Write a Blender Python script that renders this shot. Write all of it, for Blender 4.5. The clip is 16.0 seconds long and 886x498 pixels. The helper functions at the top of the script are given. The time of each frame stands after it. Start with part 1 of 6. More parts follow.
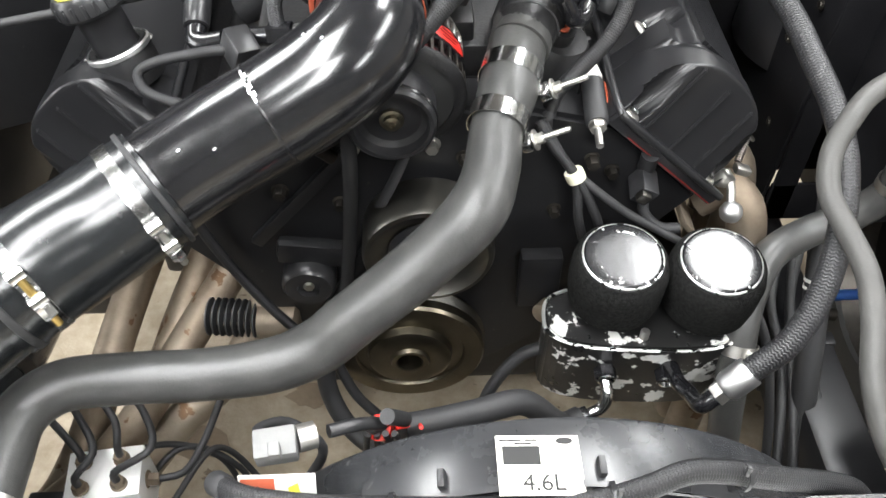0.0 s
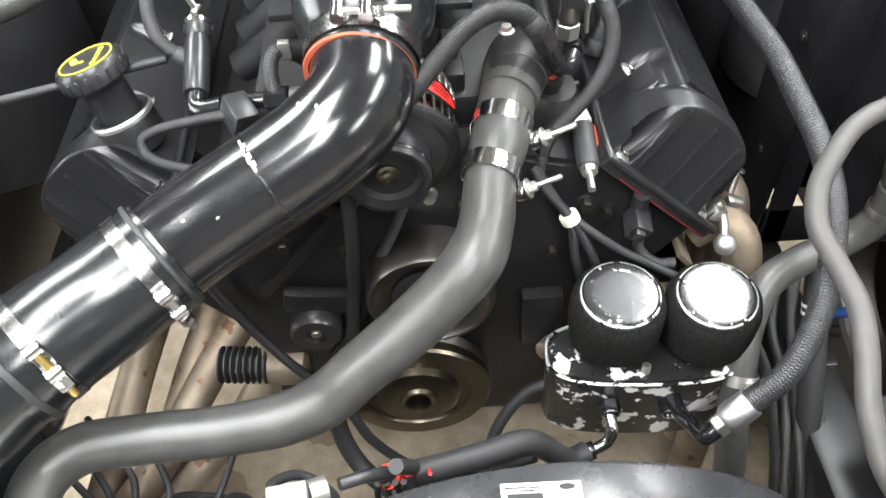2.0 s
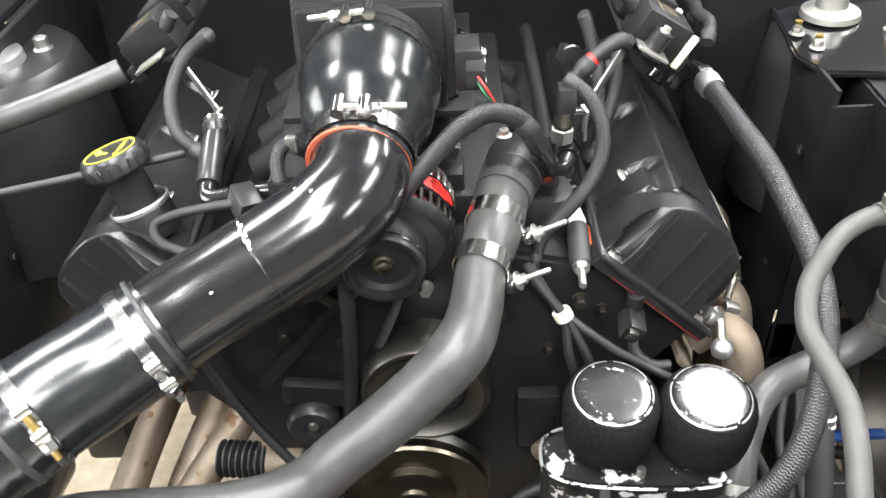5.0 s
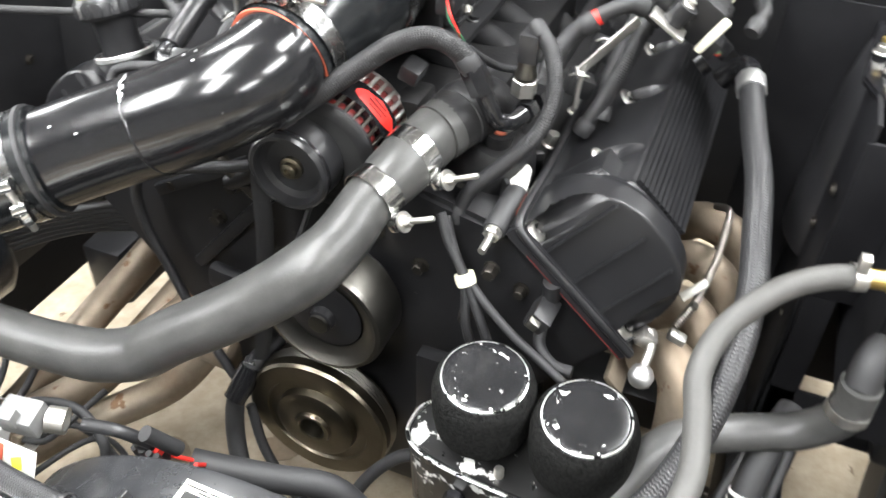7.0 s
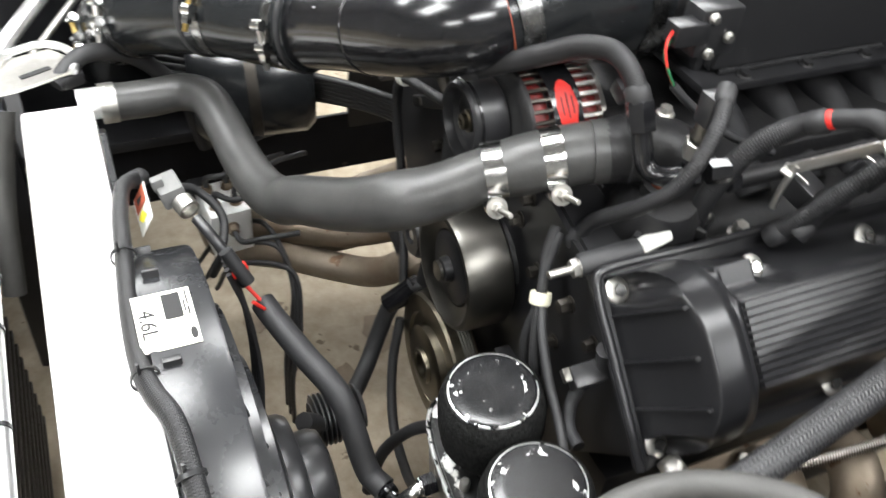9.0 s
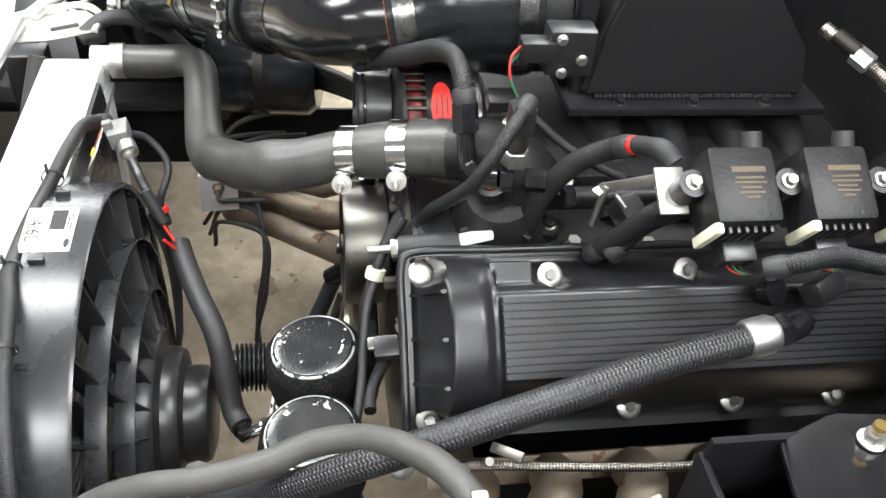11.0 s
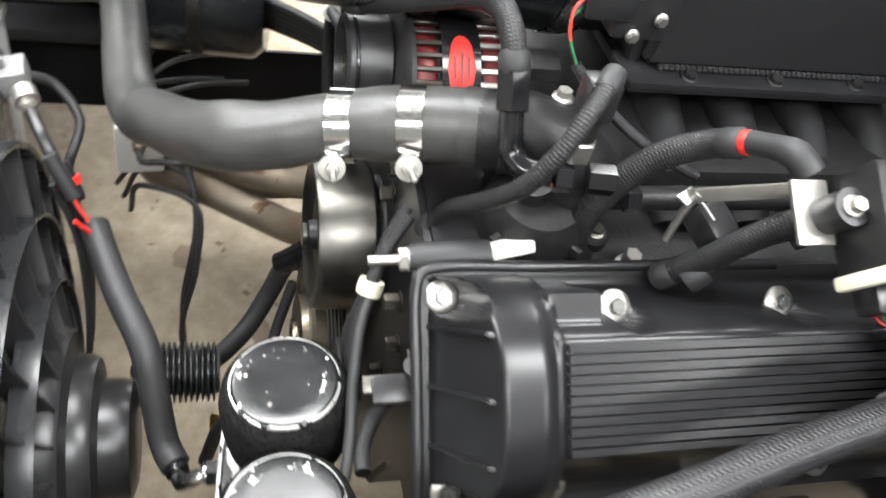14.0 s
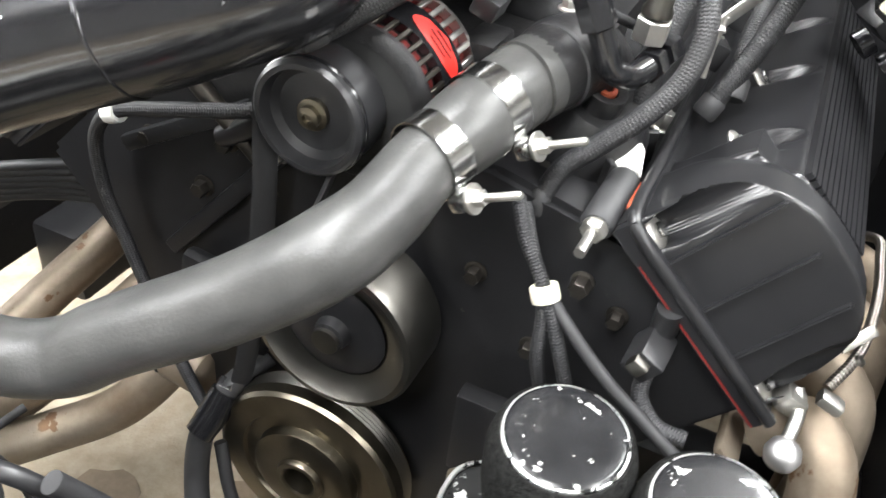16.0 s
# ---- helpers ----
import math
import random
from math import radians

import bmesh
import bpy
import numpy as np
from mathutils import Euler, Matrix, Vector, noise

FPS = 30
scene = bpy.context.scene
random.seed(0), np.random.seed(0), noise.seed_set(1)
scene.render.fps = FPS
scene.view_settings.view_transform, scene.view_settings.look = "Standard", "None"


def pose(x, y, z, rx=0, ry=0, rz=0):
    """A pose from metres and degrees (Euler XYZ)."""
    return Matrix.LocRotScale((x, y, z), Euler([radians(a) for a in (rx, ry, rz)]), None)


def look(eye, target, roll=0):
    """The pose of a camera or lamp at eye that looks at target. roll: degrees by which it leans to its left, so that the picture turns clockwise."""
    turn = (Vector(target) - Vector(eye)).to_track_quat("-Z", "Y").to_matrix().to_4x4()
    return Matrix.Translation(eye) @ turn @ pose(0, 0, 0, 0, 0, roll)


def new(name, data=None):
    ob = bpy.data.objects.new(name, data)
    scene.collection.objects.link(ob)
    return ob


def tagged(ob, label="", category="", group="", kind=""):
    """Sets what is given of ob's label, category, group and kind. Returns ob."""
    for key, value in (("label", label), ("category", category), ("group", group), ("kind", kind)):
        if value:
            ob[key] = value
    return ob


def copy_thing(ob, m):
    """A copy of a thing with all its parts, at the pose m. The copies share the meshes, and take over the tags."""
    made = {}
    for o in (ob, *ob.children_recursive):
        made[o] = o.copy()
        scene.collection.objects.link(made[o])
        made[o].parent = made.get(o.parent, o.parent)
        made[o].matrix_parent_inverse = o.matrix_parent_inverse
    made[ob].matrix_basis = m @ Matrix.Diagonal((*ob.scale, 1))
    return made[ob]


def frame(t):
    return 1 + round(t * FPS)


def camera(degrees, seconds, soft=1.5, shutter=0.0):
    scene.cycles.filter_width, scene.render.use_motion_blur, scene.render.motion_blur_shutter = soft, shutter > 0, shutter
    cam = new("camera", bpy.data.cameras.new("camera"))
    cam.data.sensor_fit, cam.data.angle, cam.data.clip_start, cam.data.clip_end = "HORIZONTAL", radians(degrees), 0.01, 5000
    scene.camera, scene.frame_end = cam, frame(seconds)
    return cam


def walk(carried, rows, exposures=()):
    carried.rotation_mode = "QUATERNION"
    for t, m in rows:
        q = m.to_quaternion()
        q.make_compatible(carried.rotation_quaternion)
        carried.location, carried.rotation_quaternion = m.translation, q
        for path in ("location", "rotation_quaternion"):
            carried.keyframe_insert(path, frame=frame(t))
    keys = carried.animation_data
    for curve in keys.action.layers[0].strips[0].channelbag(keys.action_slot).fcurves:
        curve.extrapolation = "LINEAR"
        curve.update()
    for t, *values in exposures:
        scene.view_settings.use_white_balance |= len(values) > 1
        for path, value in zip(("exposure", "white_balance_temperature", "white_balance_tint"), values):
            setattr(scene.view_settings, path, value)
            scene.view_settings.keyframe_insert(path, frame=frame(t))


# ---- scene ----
cam = camera(55.3, 16.0, shutter=0.5)
METRES, EYE, TILT, LEAN, TURN = 2.3, 1.35, -48.0, 0.0, -2.0
LAMP_POWER = 66.0
DOOR_POWER = 170.0
ROWS = [
    (0.0, 0.0, 0.0, 0.0, 0.0, 0.0, -0.0),
    (0.5, 0.002, -0.0023, 0.0047, 0.5, 0.34, 1.56),
    (1.0, 0.0019, -0.0013, 0.0052, 0.58, 0.52, 2.54),
    (1.5, 0.0024, -0.0022, 0.0078, 0.51, 1.06, 2.83),
    (2.0, 0.0051, -0.0107, 0.015, 0.72, 1.01, 2.59),
    (2.5, 0.0085, -0.0258, 0.0278, 1.02, 0.32, 2.18),
    (3.0, 0.0085, -0.0259, 0.0306, 1.17, 2.54, 2.01),
    (5.5, 0.0442, -0.0215, -0.0272, 5.15, 11.23, -0.96),
    (6.0, 0.1126, -0.0226, -0.0449, 8.99, 11.69, -5.53),
    (6.5, 0.1442, 0.0066, -0.0228, 9.55, 10.54, -10.33),
    (7.0, 0.1611, 0.0347, 0.0068, 15.61, 5.95, -18.64),
    (7.5, 0.2258, 0.0538, 0.0258, 27.76, 3.71, -26.67),
    (8.0, 0.2824, 0.0584, 0.0391, 39.11, -3.18, -34.47),
    (8.5, 0.2792, 0.0808, 0.0576, 45.75, -9.42, -42.02),
    (9.0, 0.2748, 0.1072, 0.0913, 57.19, -18.22, -48.28),
    (9.5, 0.31, 0.1341, 0.1326, 71.59, -27.44, -49.77),
    (10.0, 0.3378, 0.1581, 0.1755, 74.97, -29.85, -50.38),
    (12.5, 0.3506, 0.1905, 0.2027, 87.56, -40.82, -55.06),
    (13.0, 0.3318, 0.1974, 0.1911, 85.31, -39.87, -55.67),
    (13.5, 0.3006, 0.2039, 0.182, 83.03, -39.63, -56.09),
    (14.0, 0.2581, 0.1991, 0.1453, 72.74, -31.78, -57.88),
    (14.5, 0.2234, 0.1675, 0.0968, 48.62, -10.8, -50.11),
    (15.0, 0.1946, 0.1673, 0.072, 42.07, -6.38, -45.47),
    (15.5, 0.1519, 0.1469, 0.0222, 23.02, 6.94, -31.07),
    (16.0, 0.1076, 0.1373, -0.0051, 13.91, 9.36, -23.6),
]
walk(cam, [(t, pose(0, 0, EYE, TILT, LEAN, TURN) @ pose(METRES * x, METRES * y, METRES * z, 90 + pitch, roll, yaw)) for t, x, y, z, yaw, pitch, roll in ROWS],
     [(0.0, -0.13), (0.5, -0.05), (3.0, 0.20), (6.0, 0.30), (7.5, 0.32), (9.0, -0.34), (9.5, -0.34), (12.5, -0.17), (14.0, 0.04), (16.0, 0.50)])

# ---- world and lamps ----
world = bpy.data.worlds.new("world")
scene.world = world
world.use_nodes = True
bg = world.node_tree.nodes["Background"]
bg.inputs[0].default_value = (0.9, 0.95, 1.0, 1)
bg.inputs[1].default_value = 0.03


# ---- materials ----
def material(name, color, rough=0.5, metal=0.0, color2=None, scale=40.0, amount=0.5, bump=0.0, bump_scale=200.0,
             rough2=None, coat=0.0, emit=0.0, fleck=None, fleck_at=0.62, fleck_scale=30.0, spec=0.5, random_tint=0.0):
    """A principled surface with noise at two sizes, wear flecks and fine relief."""
    m = bpy.data.materials.new(name)
    m.use_nodes = True
    nt = m.node_tree
    b = nt.nodes["Principled BSDF"]
    b.inputs["Metallic"].default_value = metal
    b.inputs["Coat Weight"].default_value = coat
    b.inputs["Coat Roughness"].default_value = 0.06
    b.inputs["Specular IOR Level"].default_value = spec
    tc = nt.nodes.new("ShaderNodeTexCoord")
    n1 = nt.nodes.new("ShaderNodeTexNoise")
    n1.inputs["Scale"].default_value = scale
    n1.inputs["Detail"].default_value = 6
    n1.inputs["Roughness"].default_value = 0.65
    nt.links.new(tc.outputs["Object"], n1.inputs["Vector"])
    ramp = nt.nodes.new("ShaderNodeMapRange")
    ramp.inputs["From Min"].default_value = 0.35
    ramp.inputs["From Max"].default_value = 0.7
    nt.links.new(n1.outputs["Fac"], ramp.inputs["Value"])
    c2 = color2 or tuple(min(1.0, c * 1.5 + 0.004) for c in color)
    mix = nt.nodes.new("ShaderNodeMix")
    mix.data_type = "RGBA"
    mix.inputs["A"].default_value = (*color, 1)
    mix.inputs["B"].default_value = (*c2, 1)
    mul = nt.nodes.new("ShaderNodeMath")
    mul.operation = "MULTIPLY"
    mul.inputs[1].default_value = amount
    nt.links.new(ramp.outputs[0], mul.inputs[0])
    nt.links.new(mul.outputs[0], mix.inputs["Factor"])
    out = mix.outputs["Result"]
    if fleck:
        n3 = nt.nodes.new("ShaderNodeTexNoise")
        n3.inputs["Scale"].default_value = fleck_scale
        n3.inputs["Detail"].default_value = 8
        n3.inputs["Roughness"].default_value = 0.6
        nt.links.new(tc.outputs["Object"], n3.inputs["Vector"])
        r3 = nt.nodes.new("ShaderNodeMapRange")
        r3.inputs["From Min"].default_value = fleck_at
        r3.inputs["From Max"].default_value = fleck_at + 0.02
        nt.links.new(n3.outputs["Fac"], r3.inputs["Value"])
        mx = nt.nodes.new("ShaderNodeMix")
        mx.data_type = "RGBA"
        mx.inputs["B"].default_value = (*fleck, 1)
        nt.links.new(r3.outputs[0], mx.inputs["Factor"])
        nt.links.new(out, mx.inputs["A"])
        out = mx.outputs["Result"]
    nt.links.new(out, b.inputs["Base Color"])
    rr = nt.nodes.new("ShaderNodeMapRange")
    rr.inputs["To Min"].default_value = rough
    rr.inputs["To Max"].default_value = rough2 if rough2 is not None else min(1.0, rough * 1.35)
    nt.links.new(n1.outputs["Fac"], rr.inputs["Value"])
    nt.links.new(rr.outputs[0], b.inputs["Roughness"])
    if bump:
        n2 = nt.nodes.new("ShaderNodeTexNoise")
        n2.inputs["Scale"].default_value = bump_scale
        n2.inputs["Detail"].default_value = 4
        nt.links.new(tc.outputs["Object"], n2.inputs["Vector"])
        bp = nt.nodes.new("ShaderNodeBump")
        bp.inputs["Strength"].default_value = bump
        bp.inputs["Distance"].default_value = 0.002
        nt.links.new(n2.outputs["Fac"], bp.inputs["Height"])
        nt.links.new(bp.outputs[0], b.inputs["Normal"])
    if emit:
        b.inputs["Emission Color"].default_value = (1, 1, 1, 1)
        b.inputs["Emission Strength"].default_value = emit
    return m


def woven(name, dark, light, pitch=0.0035, rough=0.55, turns=26.0, metal=0.0, relief=0.6):
    """A braided sleeve: columns of slanting strands over the tube's own UV (u round it, v along it in metres)."""
    m = bpy.data.materials.new(name)
    m.use_nodes = True
    nt = m.node_tree
    b = nt.nodes["Principled BSDF"]
    uv = nt.nodes.new("ShaderNodeUVMap")
    sep = nt.nodes.new("ShaderNodeSeparateXYZ")
    nt.links.new(uv.outputs[0], sep.inputs[0])

    def math_node(op, a, c):
        n = nt.nodes.new("ShaderNodeMath")
        n.operation = op
        for i, s in enumerate((a, c)):
            if isinstance(s, (int, float)):
                n.inputs[i].default_value = s
            elif s is not None:
                nt.links.new(s, n.inputs[i])
        return n.outputs[0]

    u = math_node("MULTIPLY", sep.outputs[0], turns * math.pi)
    v = math_node("MULTIPLY", sep.outputs[1], 2 * math.pi / pitch)
    a = math_node("SINE", math_node("ADD", v, u), None)
    c = math_node("SINE", math_node("SUBTRACT", v, u), None)
    column = math_node("SINE", u, None)
    side = math_node("GREATER_THAN", column, 0.0)
    one = math_node("MULTIPLY", a, side)
    two = math_node("MULTIPLY", c, math_node("SUBTRACT", 1.0, side))
    strand = math_node("MULTIPLY", math_node("ADD", math_node("ADD", one, two), 1.0), 0.5)
    h = math_node("MULTIPLY", strand, math_node("POWER", math_node("ABSOLUTE", column, None), 0.5))
    ns = nt.nodes.new("ShaderNodeTexNoise")
    ns.inputs["Scale"].default_value = 60
    tc = nt.nodes.new("ShaderNodeTexCoord")
    nt.links.new(tc.outputs["Object"], ns.inputs["Vector"])
    h2 = math_node("MULTIPLY", h, math_node("ADD", ns.outputs["Fac"], 0.5))
    mix = nt.nodes.new("ShaderNodeMix")
    mix.data_type = "RGBA"
    mix.inputs["A"].default_value = (*dark, 1)
    mix.inputs["B"].default_value = (*light, 1)
    nt.links.new(h2, mix.inputs["Factor"])
    nt.links.new(mix.outputs["Result"], b.inputs["Base Color"])
    b.inputs["Roughness"].default_value = rough
    b.inputs["Metallic"].default_value = metal
    bp = nt.nodes.new("ShaderNodeBump")
    bp.inputs["Strength"].default_value = relief
    bp.inputs["Distance"].default_value = 0.0012
    nt.links.new(h, bp.inputs["Height"])
    nt.links.new(bp.outputs[0], b.inputs["Normal"])
    return m


M = {
    "concrete": material("concrete", (0.31, 0.255, 0.18), 0.75, color2=(0.50, 0.43, 0.33), scale=22, amount=0.8, bump=0.35, bump_scale=240, fleck=(0.17, 0.13, 0.09), fleck_at=0.665, fleck_scale=24),
    "stain": material("stain", (0.20, 0.15, 0.10), 0.6, color2=(0.30, 0.24, 0.17), scale=60),
    "plaster": material("plaster", (0.22, 0.22, 0.215), 0.8, scale=3, bump=0.1),
    "ceiling_paint": material("ceiling_paint", (0.12, 0.12, 0.12), 0.85, scale=3, bump=0.1),
    "black_paint": material("black_paint", (0.011, 0.011, 0.012), 0.26, scale=25, rough2=0.44, bump=0.05, bump_scale=300, fleck=(0.045, 0.042, 0.036), fleck_at=0.69, fleck_scale=55, spec=0.40),
    "gloss_black": material("gloss_black", (0.007, 0.007, 0.008), 0.13, scale=60, rough2=0.26, coat=0.25, bump=0.02, bump_scale=90, fleck=(0.09, 0.09, 0.09), fleck_at=0.72, fleck_scale=80),
    "satin_cover": material("satin_cover", (0.010, 0.010, 0.011), 0.25, scale=9, rough2=0.38, bump=0.010, bump_scale=1500, fleck=(0.035, 0.035, 0.035), fleck_at=0.71, fleck_scale=120, spec=0.5),
    "plastic": material("plastic", (0.016, 0.016, 0.017), 0.24, scale=50, rough2=0.40, bump=0.03, bump_scale=700),
    "shroud": material("shroud", (0.020, 0.021, 0.023), 0.18, scale=14, rough2=0.36, color2=(0.044, 0.044, 0.046), bump=0.03, bump_scale=400, spec=0.65, fleck=(0.09, 0.09, 0.085), fleck_at=0.69, fleck_scale=60),
    "rubber": material("rubber", (0.038, 0.038, 0.037), 0.28, scale=30, color2=(0.082, 0.081, 0.077), rough2=0.48, bump=0.14, bump_scale=420),
    "black_rubber": material("black_rubber", (0.018, 0.018, 0.019), 0.48, scale=40, bump=0.08, bump_scale=500),
    "grey_rubber": material("grey_rubber", (0.050, 0.049, 0.046), 0.46, scale=24, color2=(0.090, 0.088, 0.083), rough2=0.62, bump=0.18, bump_scale=400),
    "silicone": material("silicone", (0.009, 0.010, 0.011), 0.13, scale=35, rough2=0.30, color2=(0.018, 0.019, 0.020), bump=0.06, bump_scale=140, fleck=(0.05, 0.05, 0.05), fleck_at=0.70, fleck_scale=90),
    "chrome": material("chrome", (0.62, 0.62, 0.61), 0.12, 1.0, color2=(0.48, 0.48, 0.46), scale=60, rough2=0.26),
    "clamp_steel": material("clamp_steel", (0.30, 0.30, 0.295), 0.18, 1.0, color2=(0.10, 0.10, 0.098), scale=90, rough2=0.36, amount=1.0),
    "zinc": material("zinc", (0.62, 0.61, 0.58), 0.30, 1.0, color2=(0.42, 0.40, 0.36), scale=80, rough2=0.5, bump=0.05),
    "aluminium": material("aluminium", (0.80, 0.80, 0.80), 0.34, 1.0, color2=(0.66, 0.66, 0.65), scale=12, rough2=0.5, bump=0.04, bump_scale=300),
    "bare_tank": material("bare_tank", (0.86, 0.86, 0.85), 0.45, 0.35, color2=(0.74, 0.74, 0.72), scale=8, rough2=0.6, bump=0.04, bump_scale=250),
    "bronze_steel": material("bronze_steel", (0.16, 0.142, 0.105), 0.26, 1.0, color2=(0.26, 0.235, 0.19), scale=20, rough2=0.40),
    "dark_steel": material("dark_steel", (0.155, 0.150, 0.135), 0.30, 1.0, color2=(0.22, 0.21, 0.19), scale=14, rough2=0.42),
    "exhaust": material("exhaust", (0.30, 0.255, 0.20), 0.46, 0.7, color2=(0.17, 0.125, 0.085), scale=11, amount=1.0, rough2=0.66, bump=0.12, bump_scale=250, fleck=(0.13, 0.075, 0.04), fleck_at=0.63, fleck_scale=26),
    "foam": material("foam", (0.006, 0.006, 0.006), 0.98, scale=260, color2=(0.022, 0.022, 0.021), amount=1.0, bump=1.0, bump_scale=380, spec=0.05),
    "chipped": material("chipped", (0.010, 0.010, 0.010), 0.2, scale=40, rough2=0.4, coat=0.3, fleck=(0.58, 0.58, 0.56), fleck_at=0.55, fleck_scale=30),
    "cap_black": material("cap_black", (0.010, 0.010, 0.011), 0.12, scale=40, rough2=0.30, coat=0.2, bump=0.06, bump_scale=60, fleck=(0.50, 0.50, 0.49), fleck_at=0.66, fleck_scale=60),
    "cap_worn": material("cap_worn", (0.010, 0.010, 0.011), 0.14, scale=40, rough2=0.34, coat=0.2, bump=0.06, bump_scale=60, fleck=(0.58, 0.58, 0.57), fleck_at=0.60, fleck_scale=75),
    "chipped_edge": material("chipped_edge", (0.72, 0.72, 0.70), 0.3, 0.8, scale=40, fleck=(0.01, 0.01, 0.01), fleck_at=0.54, fleck_scale=60),
    "red": material("red", (0.62, 0.02, 0.015), 0.4, color2=(0.72, 0.05, 0.03), scale=60),
    "copper_red": material("copper_red", (0.20, 0.012, 0.010), 0.35, 0.3, color2=(0.015, 0.008, 0.008), scale=320, amount=1.0),
    "sealant": material("sealant", (0.30, 0.016, 0.012), 0.45, color2=(0.42, 0.03, 0.02), scale=120, bump=0.4, bump_scale=300),
    "orange": material("orange", (0.40, 0.075, 0.035), 0.5, color2=(0.48, 0.13, 0.06), scale=50, bump=0.3, bump_scale=150),
    "brass": material("brass", (0.62, 0.45, 0.16), 0.28, 1.0, color2=(0.45, 0.32, 0.12), scale=60),
    "white_plastic": material("white_plastic", (0.72, 0.72, 0.68), 0.45, color2=(0.60, 0.59, 0.54), scale=40),
    "cream": material("cream", (0.70, 0.68, 0.52), 0.5, color2=(0.78, 0.76, 0.62), scale=40),
    "paper": material("paper", (0.74, 0.73, 0.64), 0.7, color2=(0.62, 0.61, 0.52), scale=40),
    "yellow": material("yellow", (0.75, 0.68, 0.05), 0.5, scale=80),
    "gunmetal": material("gunmetal", (0.055, 0.050, 0.045), 0.35, 0.9, color2=(0.10, 0.09, 0.075), scale=90, rough2=0.5),
    "grey_plastic": material("grey_plastic", (0.13, 0.13, 0.13), 0.4, color2=(0.22, 0.22, 0.21), scale=60),
    "ink": material("ink", (0.015, 0.015, 0.015), 0.6),
    "cast_black": material("cast_black", (0.010, 0.010, 0.011), 0.32, scale=40, rough2=0.55, bump=0.25, bump_scale=260, color2=(0.020, 0.019, 0.018), spec=0.36, fleck=(0.06, 0.058, 0.055), fleck_at=0.69, fleck_scale=70),
    "apron_black": material("apron_black", (0.007, 0.007, 0.008), 0.42, scale=18, rough2=0.62, bump=0.08, bump_scale=220, spec=0.12, fleck=(0.05, 0.046, 0.040), fleck_at=0.70, fleck_scale=40),
    "wrinkle": material("wrinkle", (0.011, 0.011, 0.012), 0.50, scale=200, rough2=0.66, bump=0.45, bump_scale=900, spec=0.28),
    "blue_rod": material("blue_rod", (0.010, 0.045, 0.17), 0.4),
    "gold_ink": material("gold_ink", (0.075, 0.055, 0.030), 0.5),
    "strip_white": material("strip_white", (0.80, 0.80, 0.79), 0.35, color2=(0.70, 0.70, 0.68), scale=12, bump=0.03),
    "green": material("green", (0.015, 0.13, 0.05), 0.4),
    "braid": woven("braid", (0.004, 0.004, 0.005), (0.036, 0.036, 0.038), pitch=0.0024, turns=14, relief=0.5),
    "loom": woven("loom", (0.005, 0.005, 0.006), (0.024, 0.024, 0.025), pitch=0.0026, turns=30, rough=0.44, relief=0.45),
    "hose_braid": woven("hose_braid", (0.004, 0.004, 0.005), (0.046, 0.046, 0.048), pitch=0.0036, turns=24, rough=0.36, relief=0.5),
    "steel_braid": woven("steel_braid", (0.13, 0.11, 0.095), (0.50, 0.47, 0.43), pitch=0.003, turns=8, rough=0.35, metal=1.0),
    "daylight": material("daylight", (0.9, 0.9, 0.9), 0.8, emit=5.0),
    "diffuser": material("diffuser", (0.9, 0.9, 0.9), 0.5, emit=9.0),
}


# ---- mesh helpers ----
def finish(bm, smooth=True, angle=40):
    bmesh.ops.recalc_face_normals(bm, faces=bm.faces)
    if smooth:
        for f in bm.faces:
            f.smooth = True
        lim = radians(angle)
        for e in bm.edges:
            if len(e.link_faces) == 2 and e.calc_face_angle(0) > lim:
                e.smooth = False
    return bm


def part(name, bm, mat, parent=None, label="", angle=40):
    """Links a bmesh as one mesh object, under a thing or a part where one is given."""
    finish(bm, True, angle)
    me = bpy.data.meshes.new(name)
    bm.to_mesh(me)
    bm.free()
    me.materials.append(M[mat])
    ob = new(name, me)
    if parent is not None:
        ob.parent = parent
    if label:
        ob["label"] = label
    return ob


def thing(name, label, category, group="", kind=""):
    return tagged(new(name), label, category, group, kind)


def single(name, bm, mat, label, category, group="", kind="", angle=40):
    return tagged(part(name, bm, mat, None, "", angle), label, category, group, kind)


def frame_of(axis, up=(0, 0, 1)):
    z = Vector(axis).normalized()
    x = Vector(up).cross(z)
    if x.length < 1e-4:
        x = Vector((1, 0, 0)).cross(z)
        if x.length < 1e-4:
            x = Vector((0, 1, 0))
    x.normalize()
    y = z.cross(x)
    return Matrix((x, y, z)).transposed()


def place(at, axis=(0, 0, 1), up=(0, 0, 1)):
    """The pose whose z runs along axis, at a point."""
    return Matrix.Translation(at) @ frame_of(axis, up).to_4x4()


def box(size, m=None, bevel=0.002, bm=None, seg=2):
    bm = bm or bmesh.new()
    r = bmesh.ops.create_cube(bm, size=1.0)
    vs = r["verts"]
    bmesh.ops.scale(bm, vec=size, verts=vs)
    if bevel:
        es = list({e for v in vs for e in v.link_edges})
        rb = bmesh.ops.bevel(bm, geom=es, offset=min(bevel, min(size) * 0.45), segments=seg, affect="EDGES", profile=0.6)
        vs = list({v for f in rb["faces"] for v in f.verts} | {v for v in vs if v.is_valid})
    if m is not None:
        bmesh.ops.transform(bm, matrix=m, verts=vs)
    return bm


